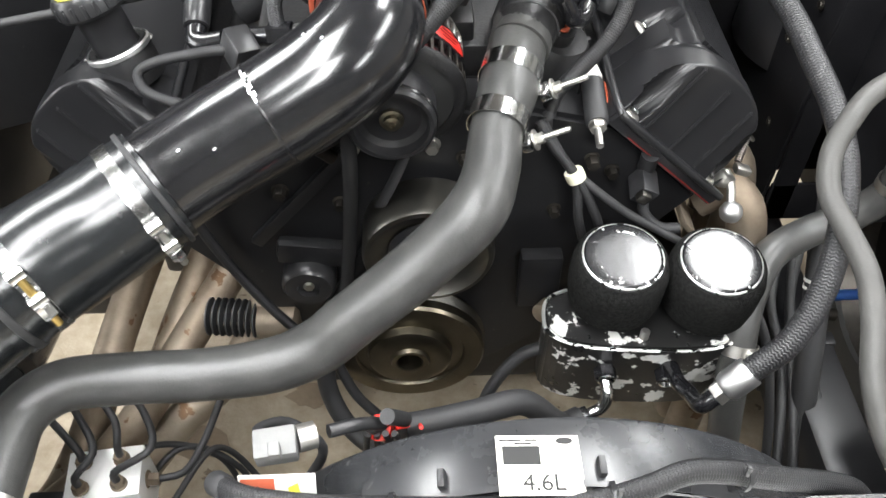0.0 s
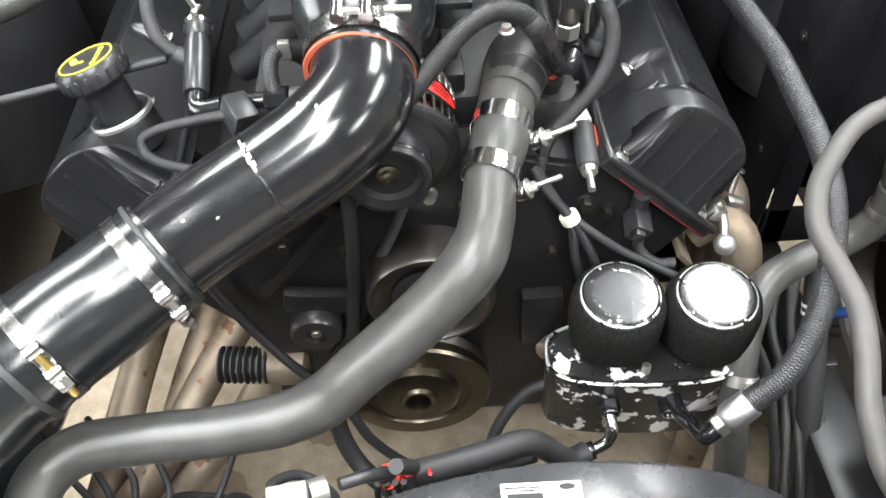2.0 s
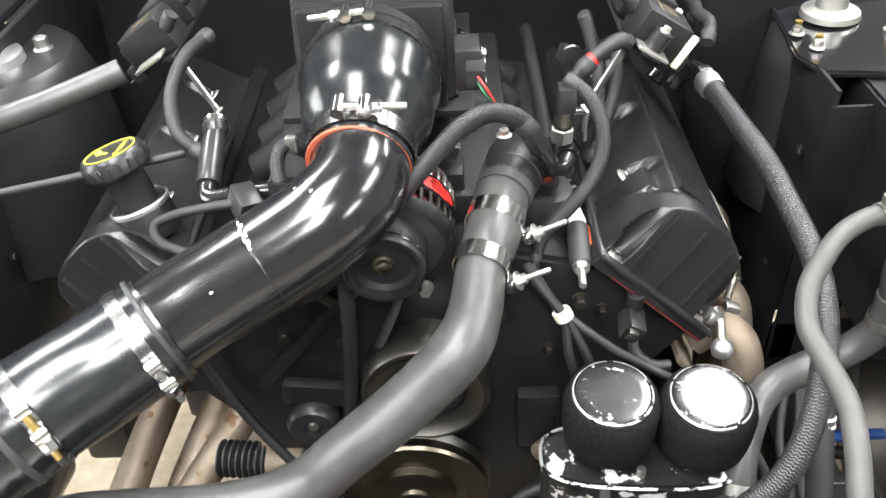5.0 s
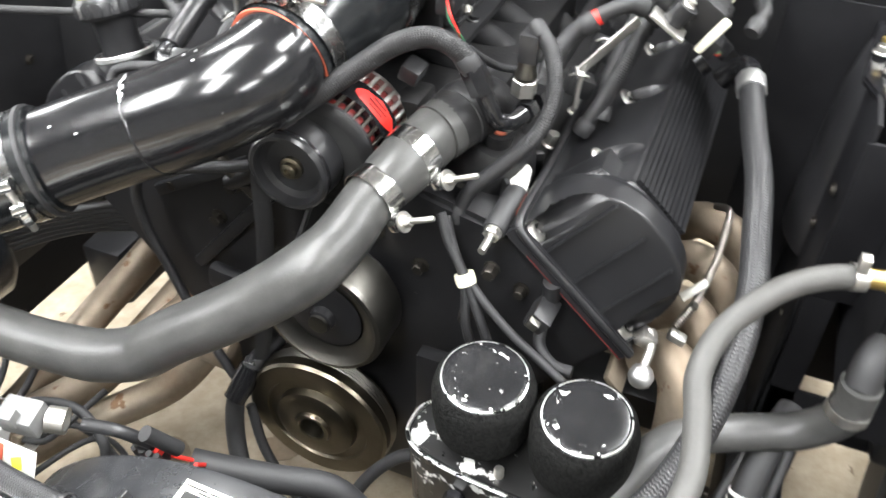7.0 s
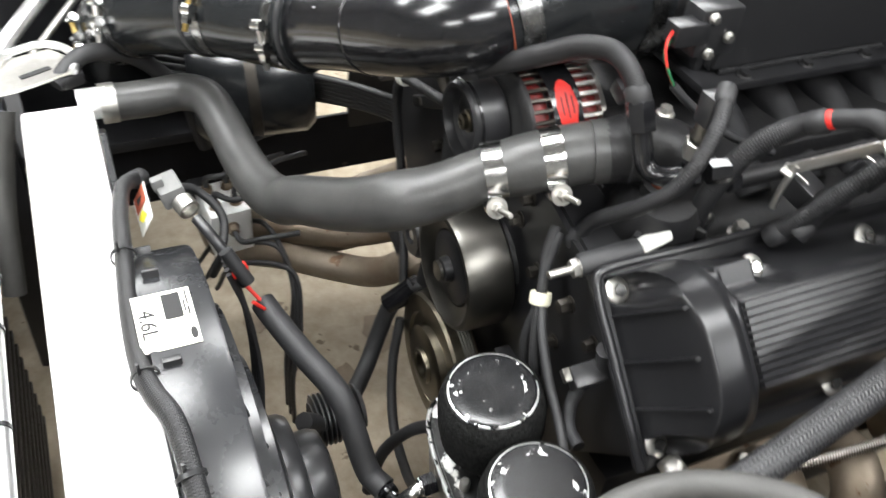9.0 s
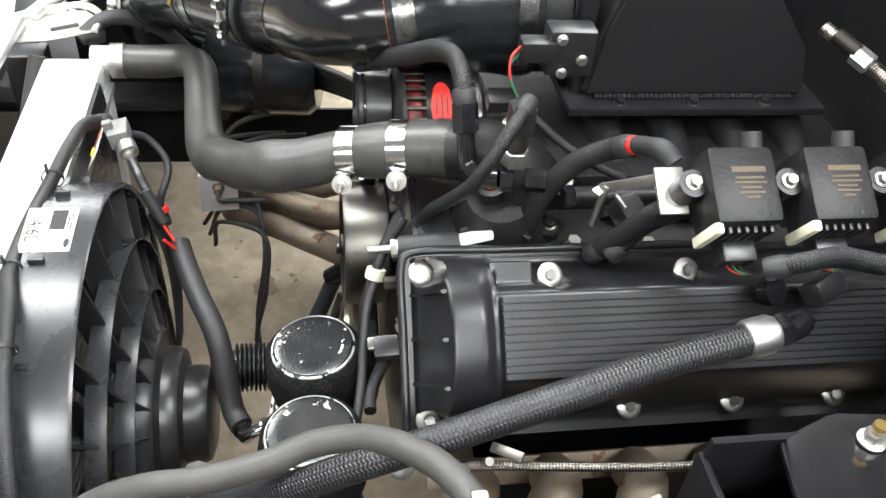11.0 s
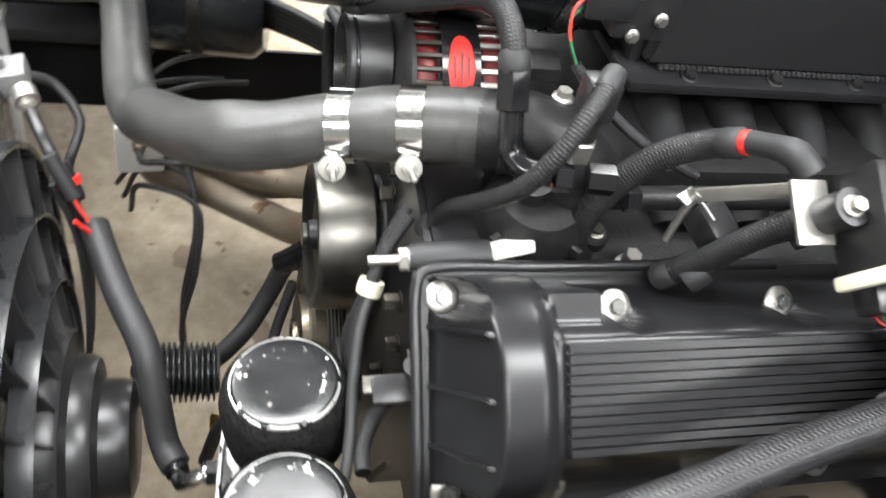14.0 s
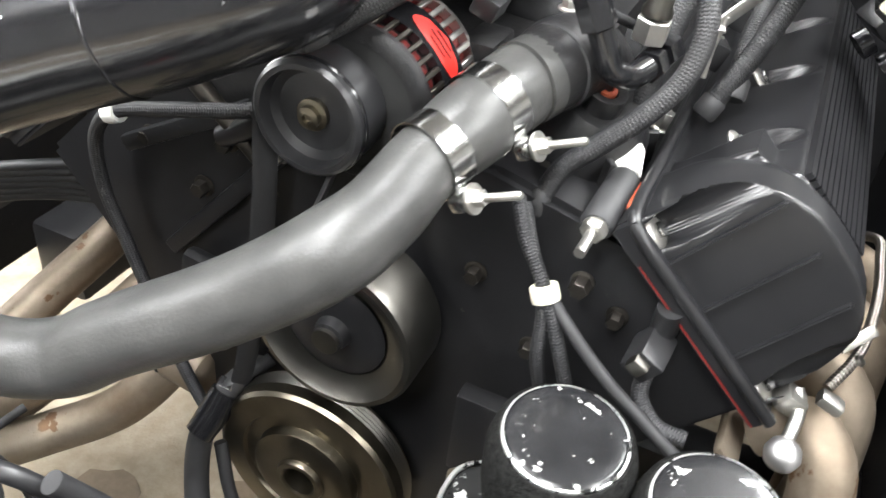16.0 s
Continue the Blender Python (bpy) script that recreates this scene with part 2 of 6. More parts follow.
def lathe(profile, m=None, seg=40, bm=None, closed=False, squash=None):
    """Turns (radius, height) pairs round z; radius 0 closes an end."""
    bm = bm or bmesh.new()
    rings = []
    for r, h in profile:
        if r <= 1e-6:
            rings.append([bm.verts.new((0, 0, h))])
        else:
            rings.append([bm.verts.new((r * math.cos(2 * math.pi * i / seg), r * math.sin(2 * math.pi * i / seg), h)) for i in range(seg)])
    pairs = list(zip(rings, rings[1:]))
    if closed:
        pairs.append((rings[-1], rings[0]))
    for a, b in pairs:
        for i in range(seg):
            j = (i + 1) % seg
            if len(a) == 1 and len(b) == 1:
                continue
            if len(a) == 1:
                bm.faces.new((a[0], b[i], b[j]))
            elif len(b) == 1:
                bm.faces.new((a[i], a[j], b[0]))
            else:
                bm.faces.new((a[i], a[j], b[j], b[i]))
    vs = [v for ring in rings for v in ring]
    if m is not None:
        bmesh.ops.transform(bm, matrix=m, verts=vs)
    return bm


def smooth_path(pts, step=0.008):
    """A rounded line through the points (centripetal)."""
    P = [Vector(p) for p in pts]
    if len(P) == 2:
        n = max(2, int((P[1] - P[0]).length / step))
        return [P[0].lerp(P[1], i / n) for i in range(n + 1)], [i / n for i in range(n + 1)]
    ext = [P[0] * 2 - P[1]] + P + [P[-1] * 2 - P[-2]]
    out, at = [], []
    for k in range(1, len(ext) - 2):
        p0, p1, p2, p3 = ext[k - 1:k + 3]
        t0 = 0
        t1 = t0 + max(1e-5, (p1 - p0).length) ** 0.5
        t2 = t1 + max(1e-5, (p2 - p1).length) ** 0.5
        t3 = t2 + max(1e-5, (p3 - p2).length) ** 0.5
        n = max(3, int((p2 - p1).length / step))
        for i in range(n):
            t = t1 + (t2 - t1) * i / n
            a1 = p0 * ((t1 - t) / (t1 - t0)) + p1 * ((t - t0) / (t1 - t0))
            a2 = p1 * ((t2 - t) / (t2 - t1)) + p2 * ((t - t1) / (t2 - t1))
            a3 = p2 * ((t3 - t) / (t3 - t2)) + p3 * ((t - t2) / (t3 - t2))
            b1 = a1 * ((t2 - t) / (t2 - t0)) + a2 * ((t - t0) / (t2 - t0))
            b2 = a2 * ((t3 - t) / (t3 - t1)) + a3 * ((t - t1) / (t3 - t1))
            out.append(b1 * ((t2 - t) / (t2 - t1)) + b2 * ((t - t1) / (t2 - t1)))
            at.append(k - 1 + i / n)
    out.append(P[-1])
    at.append(len(P) - 1.0)
    return out, at


def sweep(pts, r, seg=14, step=0.008, bm=None, cap=True, flat=1.0, wobble=0.0):
    """A tube along a rounded line; r is one radius or one a point. UV: u round, v in metres along."""
    bm = bm or bmesh.new()
    uvl = bm.loops.layers.uv.verify()
    line, at = smooth_path(pts, step)
    rs = r if isinstance(r, (list, tuple)) else [r] * len(pts)
    rings, dist, d = [], [], 0.0
    n = Vector((0.3, 0.2, 1)).normalized()
    for i, p in enumerate(line):
        tan = (line[min(i + 1, len(line) - 1)] - line[max(i - 1, 0)]).normalized()
        n = (n - tan * n.dot(tan)).normalized()
        bnm = tan.cross(n)
        k = min(int(at[i]), len(rs) - 2)
        f = at[i] - k
        f = f * f * (3 - 2 * f)
        rad = rs[k] * (1 - f) + rs[k + 1] * f
        if wobble:
            rad *= 1 + wobble * noise.noise(p * 30)
        if i:
            d += (p - line[i - 1]).length
        dist.append(d)
        rings.append([bm.verts.new(p + (n * math.cos(2 * math.pi * j / seg) + bnm * math.sin(2 * math.pi * j / seg) * flat) * rad) for j in range(seg)])
    for i in range(len(rings) - 1):
        for j in range(seg):
            q = (j + 1) % seg
            f = bm.faces.new((rings[i][j], rings[i][q], rings[i + 1][q], rings[i + 1][j]))
            us = (j / seg, (j + 1) / seg, (j + 1) / seg, j / seg)
            vs = (dist[i], dist[i], dist[i + 1], dist[i + 1])
            for lp, u, v in zip(f.loops, us, vs):
                lp[uvl].uv = (u, v)
    if cap:
        bm.faces.new(rings[0])
        bm.faces.new(rings[-1])
    return bm


def prism(outline, depth, m=None, bevel=0.0, bm=None):
    """A plate from an outline in x, y, with thickness along z."""
    bm = bm or bmesh.new()
    vs = [bm.verts.new((x, y, 0)) for x, y in outline]
    f = bm.faces.new(vs)
    r = bmesh.ops.extrude_face_region(bm, geom=[f])
    top = [g for g in r["geom"] if isinstance(g, bmesh.types.BMVert)]
    bmesh.ops.translate(bm, vec=(0, 0, depth), verts=top)
    allv = vs + top
    if bevel:
        es = list({e for v in allv for e in v.link_edges})
        rb = bmesh.ops.bevel(bm, geom=es, offset=bevel, segments=2, affect="EDGES")
        allv = list({v for g in rb["faces"] for v in g.verts} | {v for v in allv if v.is_valid})
    if m is not None:
        bmesh.ops.transform(bm, matrix=m, verts=allv)
    return bm


def hex_head(m, across=0.010, height=0.006, washer=0.0, bm=None):
    """A hexagon bolt head with a flange, its axis along the pose's z."""
    bm = bm or bmesh.new()
    r = across / 2 / math.cos(math.pi / 6)
    if washer:
        lathe([(0, 0), (washer, 0), (washer, 0.0012), (washer * 0.8, 0.0022), (r * 0.8, 0.0022)], m, 20, bm)
    h0 = 0.001
    pts = [(r * 0.98, h0), (r, h0 + 0.001), (r, height - 0.001), (r * 0.9, height), (0, height)]
    lathe([(0, h0)] + pts, m, 6, bm)
    return bm


def rim(a, b, n=24, k=2.6):
    """A rounded rectangle (superellipse) outline."""
    out = []
    for i in range(n):
        t = 2 * math.pi * i / n
        c, s = math.cos(t), math.sin(t)
        out.append((a * math.copysign(abs(c) ** (2 / k), c), b * math.copysign(abs(s) ** (2 / k), s)))
    return out


def text_on(words, size, m, mat, parent, name="lettering", extrude=0.0003):
    cu = bpy.data.curves.new(name, "FONT")
    cu.body, cu.size, cu.extrude = words, size, extrude
    cu.align_x, cu.align_y = "CENTER", "CENTER"
    tmp = bpy.data.objects.new(name, cu)
    scene.collection.objects.link(tmp)
    me = bpy.data.meshes.new_from_object(tmp.evaluated_get(bpy.context.evaluated_depsgraph_get()))
    bpy.data.objects.remove(tmp)
    me.transform(m)
    me.materials.append(M[mat])
    ob = new(name, me)
    ob.parent = parent
    return ob


FLOOR = 0.09
CX = -0.029          # the engine's middle plane
Y_AX = (0, -1, 0)    # towards the car's nose

# ---- the garage ----
bm = bmesh.new()
bmesh.ops.create_grid(bm, x_segments=1, y_segments=1, size=4.5, matrix=pose(0, 0.7, FLOOR))
single("floor", bm, "concrete", "tan stained concrete garage floor", "floor", kind="structure")
# Ceiling and walls are added to close the room; greys tuned for reflections.
single("ceiling", box((9, 9, 0.1), pose(0, 0.7, 2.85), 0), "ceiling_paint", "unseen dark grey garage ceiling, toned to set the reflections", "ceiling", kind="structure")
for nm, sz, at in (("wall_north", (9, 0.1, 2.8), (0, 5.25, 1.45)), ("wall_south", (9, 0.1, 2.8), (0, -3.85, 1.45)),
                   ("wall_east", (0.1, 9, 2.8), (4.55, 0.7, 1.45)), ("wall_west_a", (0.1, 2.6, 2.8), (-4.55, -2.5, 1.45)),
                   ("wall_west_b", (0.1, 2.6, 2.8), (-4.55, 3.9, 1.45)), ("wall_west_lintel", (0.1, 3.8, 0.45), (-4.55, 0.7, 2.62))):
    single(nm, box(sz, pose(*at), 0), "plaster", "plain grey garage wall, added to close the room", "wall", kind="structure")
single("backdrop", box((0.02, 6.0, 3.6), pose(-5.6, 0.7, 1.7), 0), "daylight", "bright overcast daylight outside the open door", "backdrop", kind="structure")
ld = bpy.data.lights.new("door_daylight", "AREA")
ld.shape, ld.size, ld.size_y, ld.energy, ld.color = "RECTANGLE", 3.7, 2.2, DOOR_POWER, (0.95, 0.98, 1.0)
lo = new("door_daylight", ld)
lo.matrix_world = look((-4.45, 0.7, 1.25), (0.0, 0.7, 0.7))

LAMPS = [(-1.7, -0.9), (0.1, -1.1), (2.15, 0.5), (-1.7, 2.0), (1.1, 1.8), (2.6, -1.6), (-0.45, 0.2), (2.8, 3.45)]
first = thing("ceiling_light", "wide white ceiling light panel with a glowing diffuser", "ceiling light", "ceiling lights")
part("housing", box((0.66, 1.36, 0.05), pose(0, 0, 0.03), 0.006), "white_plastic", first)
part("diffuser", box((0.60, 1.30, 0.02), pose(0, 0, -0.005), 0.006), "diffuser", first)
first.location = (LAMPS[0][0], LAMPS[0][1], 2.745)
for x, y in LAMPS[1:]:
    copy_thing(first, pose(x, y, 2.745))
for x, y in LAMPS:
    ld = bpy.data.lights.new("panel_lamp", "AREA")
    ld.shape, ld.size, ld.size_y, ld.energy, ld.color = "RECTANGLE", 0.60, 1.30, LAMP_POWER, (0.97, 0.99, 1.0)
    lo = new("panel_lamp", ld)
    lo.matrix_world = pose(x, y, 2.725)

# ---- the car round the engine ----
def inner_fender(side):
    t = thing("inner_fender", "black painted inner fender panel with dusty bolt holes", "car panel", "inner fenders")
    x = 0.590 * side if side < 0 else 0.800
    part("panel", box((0.012, 0.70, 0.50), pose(x, 1.07, 0.665, 0, -3 * side, 0), 0.004), "black_paint", t)
    part("top_lip", box((0.16, 0.70, 0.014), pose(x + 0.09 * side, 1.06, 0.912), 0.005), "black_paint", t)
    # This black sheet stands in for the darkness inside the wheel well.
    part("wheel_well_dark", box((0.010, 0.42, 0.20), pose(x - 0.045 * side, 1.18, 0.33, 0, 14 * side, 0), 0.004), "black_paint", t)
    for y, z in ((0.80, 0.80), (0.86, 0.72), (0.95, 0.82), (1.02, 0.70), (0.90, 0.66)):
        part("bolt", hex_head(place((x - 0.008 * side, y, z), (-side, 0, 0)), 0.010, 0.006, 0.008), "gunmetal", t)
    return t


inner_fender(1)
inner_fender(-1)
t = thing("firewall", "black painted firewall behind the engine", "car panel")
part("panel", box((1.5, 0.02, 0.9), pose(0, 1.42, 0.75), 0.004), "black_paint", t)
part("cowl", box((1.5, 0.20, 0.02), pose(0, 1.34, 1.08), 0.004), "black_paint", t)
for s in (-1, 1):
    fr = thing("frame_rail", "black boxed steel chassis rail with bolted straps", "chassis rail", "chassis rails")
    y0 = -0.05 if s > 0 else 0.82
    part("beam", box((0.075, 1.55 - y0, 0.11), pose(0.515 * s, (1.55 + y0) / 2, 0.36), 0.010), "black_paint", fr)
    for y in ((0.42, 0.66, 0.95) if s > 0 else (0.98, 1.12)):
        st = part("strap", box((0.080, 0.022, 0.115), pose(0.515 * s, y, 0.36), 0.004), "black_paint", fr)
        part("strap_bolt", hex_head(place((0.515 * s, y, 0.418), (0, 0, 1)), 0.012, 0.008, 0.010), "gunmetal", st)
# Added panel keeps the bright floor out of the dark nose.
single("dark_nose_panel", box((2.4, 0.10, 0.36), pose(0, -0.02, 0.36), 0.02), "black_paint", "black panel added at the nose to hide the floor", "car panel")
# Sheets made up to darken both corners and cover the floor there.
for s in (-1, 1):
    single("dark_corner_sheet", box((1.30, 0.64, 0.02), pose(1.17 * s, 0.22, 0.47, 0, 3 * s, 0), 0.006), "black_paint", "black sheet added for the dark beside the radiator", "car panel", "corner panels")
apron = thing("apron_panel", "black wheel apron sheet with a ragged opening", "car panel")
# Wide sheet added as a dark backing behind the apron.
part("dark_backing", box((0.42, 0.006, 0.60), pose(0.61, 1.12, 0.60), 0.002), "apron_black", apron)
part("side_sheet", box((0.006, 0.26, 0.46), pose(0.500, 0.99, 0.655, 0, 2, 0), 0.002), "apron_black", apron)
part("upper_sheet", box((0.085, 0.006, 0.20), pose(0.545, 0.860, 0.765), 0.002), "apron_black", apron)
part("post", box((0.034, 0.006, 0.22), pose(0.519, 0.860, 0.555), 0.002), "apron_black", apron)
part("lower_sheet", box((0.16, 0.006, 0.07), pose(0.580, 0.860, 0.480), 0.002), "apron_black", apron)
for y, z in ((0.90, 0.78), (0.95, 0.70), (1.04, 0.74), (0.92, 0.58)):
    part("bolt", hex_head(place((0.496, y, z), (-1, 0, 0)), 0.010, 0.004, 0.008), "gunmetal", apron)
splash = thing("splash_panel", "black sheet splash panel on the far side with an opening", "car panel")
for sz, at in (((0.006, 0.41, 0.47), (-0.600, 0.405, 0.565)), ((0.006, 0.30, 0.47), (-0.600, 0.900, 0.565)),
               ((0.006, 0.14, 0.22), (-0.600, 0.680, 0.690)), ((0.006, 0.14, 0.12), (-0.600, 0.680, 0.390))):
    part("sheet", box(sz, pose(*at), 0), "apron_black", splash)
single("crossmember", box((0.9, 0.08, 0.07), pose(0, 1.02, 0.25), 0.012), "black_paint", "black steel chassis crossmember under the engine", "crossmember")


# ---- the engine block ----
engine = thing("engine_block", "black painted V8 engine block with a flat timing cover", "engine")
front = [(-0.345, 0.655), (-0.235, 0.765), (-0.12, 0.79), (0.10, 0.79), (0.21, 0.765), (0.325, 0.655), (0.20, 0.50), (0.15, 0.38), (0.09, 0.335), (-0.11, 0.335), (-0.17, 0.38), (-0.22, 0.50)]
XZ = Matrix(((1, 0, 0, 0), (0, 0, 1, 0), (0, 1, 0, 0), (0, 0, 0, 1)))     # x, y, depth to x, depth, z
part("timing_cover", prism(front, 0.06, Matrix.Translation((0, 0.70, 0)) @ XZ, 0.006), "black_paint", engine)
part("block", prism([(x * 0.94, 0.03 + z * 0.95) for x, z in front], 0.47, Matrix.Translation((0, 0.762, 0)) @ XZ, 0.006), "cast_black", engine)
part("oil_pan", box((0.46, 0.70, 0.26), pose(CX, 1.15, 0.250), 0.03), "black_paint", engine)
part("valley", box((0.30, 0.46, 0.06), pose(CX, 1.0, 0.79), 0.01), "cast_black", engine)


# ---- cam covers ----
def sstep(a, b, x):
    t = min(1, max(0, (x - a) / (b - a)))
    return t * t * (3 - 2 * t)


COVER_L, COVER_W = 0.53, 0.180
UPPER = [(0.136, 0.026), (0.275, 0.026), (0.410, 0.026)]
LOWER = [(0.095, 0.158), (0.218, 0.158), (0.328, 0.158), (0.440, 0.158)]


def smax(a, b, k=0.006):
    return 0.5 * (a + b + math.sqrt((a - b) ** 2 + k * k)) - 0.5 * k


def cover_height(a, v):
    """The height of the cover above its gasket, a along the engine, v across the bank."""
    body = sstep(0.008, 0.046, v) * (1 - sstep(0.116, 0.172, v))
    rear = 1 - sstep(COVER_L - 0.03, COVER_L - 0.008, a)
    main = 0.092 * body * sstep(0.066, 0.070, a) * rear
    step = 0.076 * sstep(0.010, 0.014, v) * (1 - sstep(0.05, 0.06, v)) * sstep(0.066, 0.070, a) * (1 - sstep(0.110, 0.116, a))
    # the round chain chest at the nose: an arch cut off by a flat sloping face
    w = (v - 0.087) / 0.085
    arch = max(0.0, 1 - abs(w) ** 2.6) ** (1 / 2.6)
    face = max(0.0, 0.102 * (a - 0.006) / 0.025)
    hump = -smax(-0.100 * arch, -face, 0.002) * (1 - 0.08 * sstep(0.056, 0.076, a)) * (1 - sstep(0.074, 0.079, a))
    hump = max(0.0, hump) * sstep(0.006, 0.010, a)
    h = max(0.0, smax(smax(main, step, 0.003), hump, 0.004))
    for ba, bv in UPPER + LOWER:
        d = math.hypot(a - ba, v - bv)
        if h > 0.040:
            h = h + (0.040 - h) * (1 - sstep(0.0135, 0.0165, d))
    # the round pocket over the front bolt
    d = math.hypot(a - 0.016, v - 0.018)
    h *= sstep(0.0125, 0.0145, d)
    d = math.hypot(a - 0.018, v - 0.161)
    h *= sstep(0.010, 0.0125, d)
    return 0.012 + h


def cam_cover(side):
    label = "satin black cam cover with fine ribs and washered bolts" if side > 0 else "satin black cam cover with an oil filler neck"
    t = thing("cam_cover", label, "cam cover", "cam covers")
    dy = 0.0 if side > 0 else RIGHT_BANK_DY
    O = Vector((0.200 - CX, 0.683 + dy, 0.783 + (0.0 if side > 0 else -0.016)))

    def at(a, v, n):
        p = O + Vector((0.73 * v + 0.68 * n, a, -0.68 * v + 0.73 * n))
        return Vector((CX + side * p.x, p.y, p.z))

    normal = Vector((0.68 * side, 0, 0.73))
    bm = bmesh.new()
    na, nv = 210, 96
    grid = []
    for i in range(na + 1):
        # finer steps where the hump and the step stand
        s = i / na
        a = 0.135 * (s / 0.5) if s < 0.5 else 0.135 + (COVER_L - 0.135) * (s - 0.5) / 0.5
        grid.append([bm.verts.new(at(a, COVER_W * j / nv, cover_height(a, COVER_W * j / nv))) for j in range(nv + 1)])
    for i in range(na):
        for j in range(nv):
            bm.faces.new((grid[i][j], grid[i + 1][j], grid[i + 1][j + 1], grid[i][j + 1]))
    edge = [e for e in bm.edges if e.is_boundary]
    r = bmesh.ops.extrude_edge_only(bm, edges=edge)
    low = [g for g in r["geom"] if isinstance(g, bmesh.types.BMVert)]
    bmesh.ops.translate(bm, vec=-normal * 0.012, verts=low)
    part("shell", bm, "satin_cover", t, angle=60)

    # gasket lip with its red sealant
    def slab(a0, a1, v0, v1, n0, n1):
        b = bmesh.new()
        vs = [b.verts.new(at(a, v, n)) for a in (a0, a1) for v in (v0, v1) for n in (n0, n1)]
        for f in ((0, 1, 3, 2), (4, 6, 7, 5), (0, 4, 5, 1), (2, 3, 7, 6), (0, 2, 6, 4), (1, 5, 7, 3)):
            b.faces.new([vs[k] for k in f])
        return b
    part("gasket", slab(-0.001, COVER_L, -0.001, COVER_W, -0.0035, -0.0005), "black_rubber", t)
    if side > 0:
        part("sealant", slab(-0.0014, 0.006, 0.030, COVER_W + 0.001, -0.0022, -0.0010), "sealant", t, "thin red sealant line")
    part("lip", slab(-0.003, 0.004, -0.002, COVER_W, 0.0, 0.0165), "satin_cover", t)
    part("inner_lip", slab(0.004, COVER_L, -0.003, 0.004, 0.0, 0.0160), "satin_cover", t)
    part("head", slab(0.085, COVER_L, 0.006, COVER_W - 0.006, -0.085, -0.004), "cast_black", t)
    part("head_side", slab(0.090, COVER_L - 0.01, 0.040, COVER_W - 0.008, -0.205, -0.086), "cast_black", t)
    bead = [at(0.30, -0.003, 0.0135), at(0.10, -0.003, 0.0135), at(0.012, -0.003, 0.0135), at(0.001, 0.001, 0.0135), at(-0.003, 0.014, 0.0135), at(-0.003, 0.07, 0.0135), at(-0.003, 0.13, 0.0135), at(-0.003, COVER_W, 0.0135)]
    part("rounded_edge", sweep(bead, 0.0048, 12, 0.006), "satin_cover", t)
    # long ribs on the crown
    for k in range(11):
        v = 0.0475 + k * 0.0068
        part("rib", slab(0.0765, COVER_L - 0.03, v, v + 0.0051, 0.0960, 0.1062), "satin_cover", t)
    # dividers on the front wall
    for v in (0.038, 0.081, 0.124):
        b = prism([(0.0025, 0.014), (0.012, 0.014), (0.034, 0.1), (0.0222, 0.0985)], 0.0036, None, 0.0013)
        for w in b.verts:
            w.co = at(w.co.x, v + w.co.z, w.co.y)
        part("web", b, "satin_cover", t)
    boss = [(0.016, 0.018), (0.018, 0.161)]
    for a, v in boss + UPPER + LOWER:
        n = 0.014 if (a, v) in boss else cover_height(a, v)
        big = 0.0125
        pl = place(at(a, v, n), normal, (0, 1, 0))
        w = part("washer", lathe([(0, 0), (big, 0), (big, 0.0015), (big * 0.85, 0.003), (0.006, 0.003)], pl, 28), "zinc", t)
        part("bolt_head", hex_head(pl @ pose(0, 0, 0.0025), 0.011, 0.0055), "chrome", w)
    return t, at, normal


RIGHT_BANK_DY = 0.018
cover_l, at_l, n_l = cam_cover(1)
cover_r, at_r, n_r = cam_cover(-1)

# ---- pulleys ----
def pulley(name, label, at, prof, mat, parts=()):
    t = thing(name, label, "pulley")
    part("wheel", lathe(prof, place(at, Y_AX), 72), mat, t, angle=30)
    for nm, pr, mt, sg in parts:
        part(nm, lathe(pr, place(at, Y_AX), sg), mt, t, angle=30)
    return t


# heights run towards the nose from the given point
pulley("crank_damper", "brown-tinted steel crankshaft damper with a grooved rim", (-0.021, 0.682, 0.428),
       [(0.0, 0), (0.094, 0), (0.098, 0.004), (0.098, 0.034), (0.095, 0.038), (0.072, 0.038), (0.070, 0.034), (0.056, 0.034), (0.054, 0.044), (0.048, 0.047), (0.026, 0.047), (0.018, 0.046), (0.018, 0.018), (0.0, 0.018)],
       "bronze_steel", (("hub", [(0.0, 0.020), (0.0165, 0.020), (0.0170, 0.0505), (0.019, 0.052), (0.024, 0.052), (0.026, 0.048), (0.026, 0.042)], "bronze_steel", 40),
                        ("groove_band", [(0.0982, 0.006), (0.1002, 0.008), (0.0982, 0.010), (0.1002, 0.012), (0.0982, 0.014), (0.1002, 0.016), (0.0982, 0.018), (0.1002, 0.020), (0.0982, 0.022)], "dark_steel", 72)))
pulley("water_pump_pulley", "smooth bare steel water pump pulley with a dark hub", (0.006, 0.690, 0.630),
       [(0.02, 0), (0.073, 0), (0.076, 0.003), (0.076, 0.050), (0.073, 0.056), (0.068, 0.057), (0.063, 0.052), (0.054, 0.047), (0.048, 0.045), (0.046, 0.037), (0.0, 0.037)],
       "dark_steel", (("hub", [(0.046, 0.046), (0.040, 0.049), (0.016, 0.049), (0.014, 0.058), (0.010, 0.060), (0.0, 0.060)], "black_paint", 40),
                      ("centre_bolt", [(0.012, 0.060), (0.012, 0.064), (0.0, 0.065)], "dark_steel", 24)))
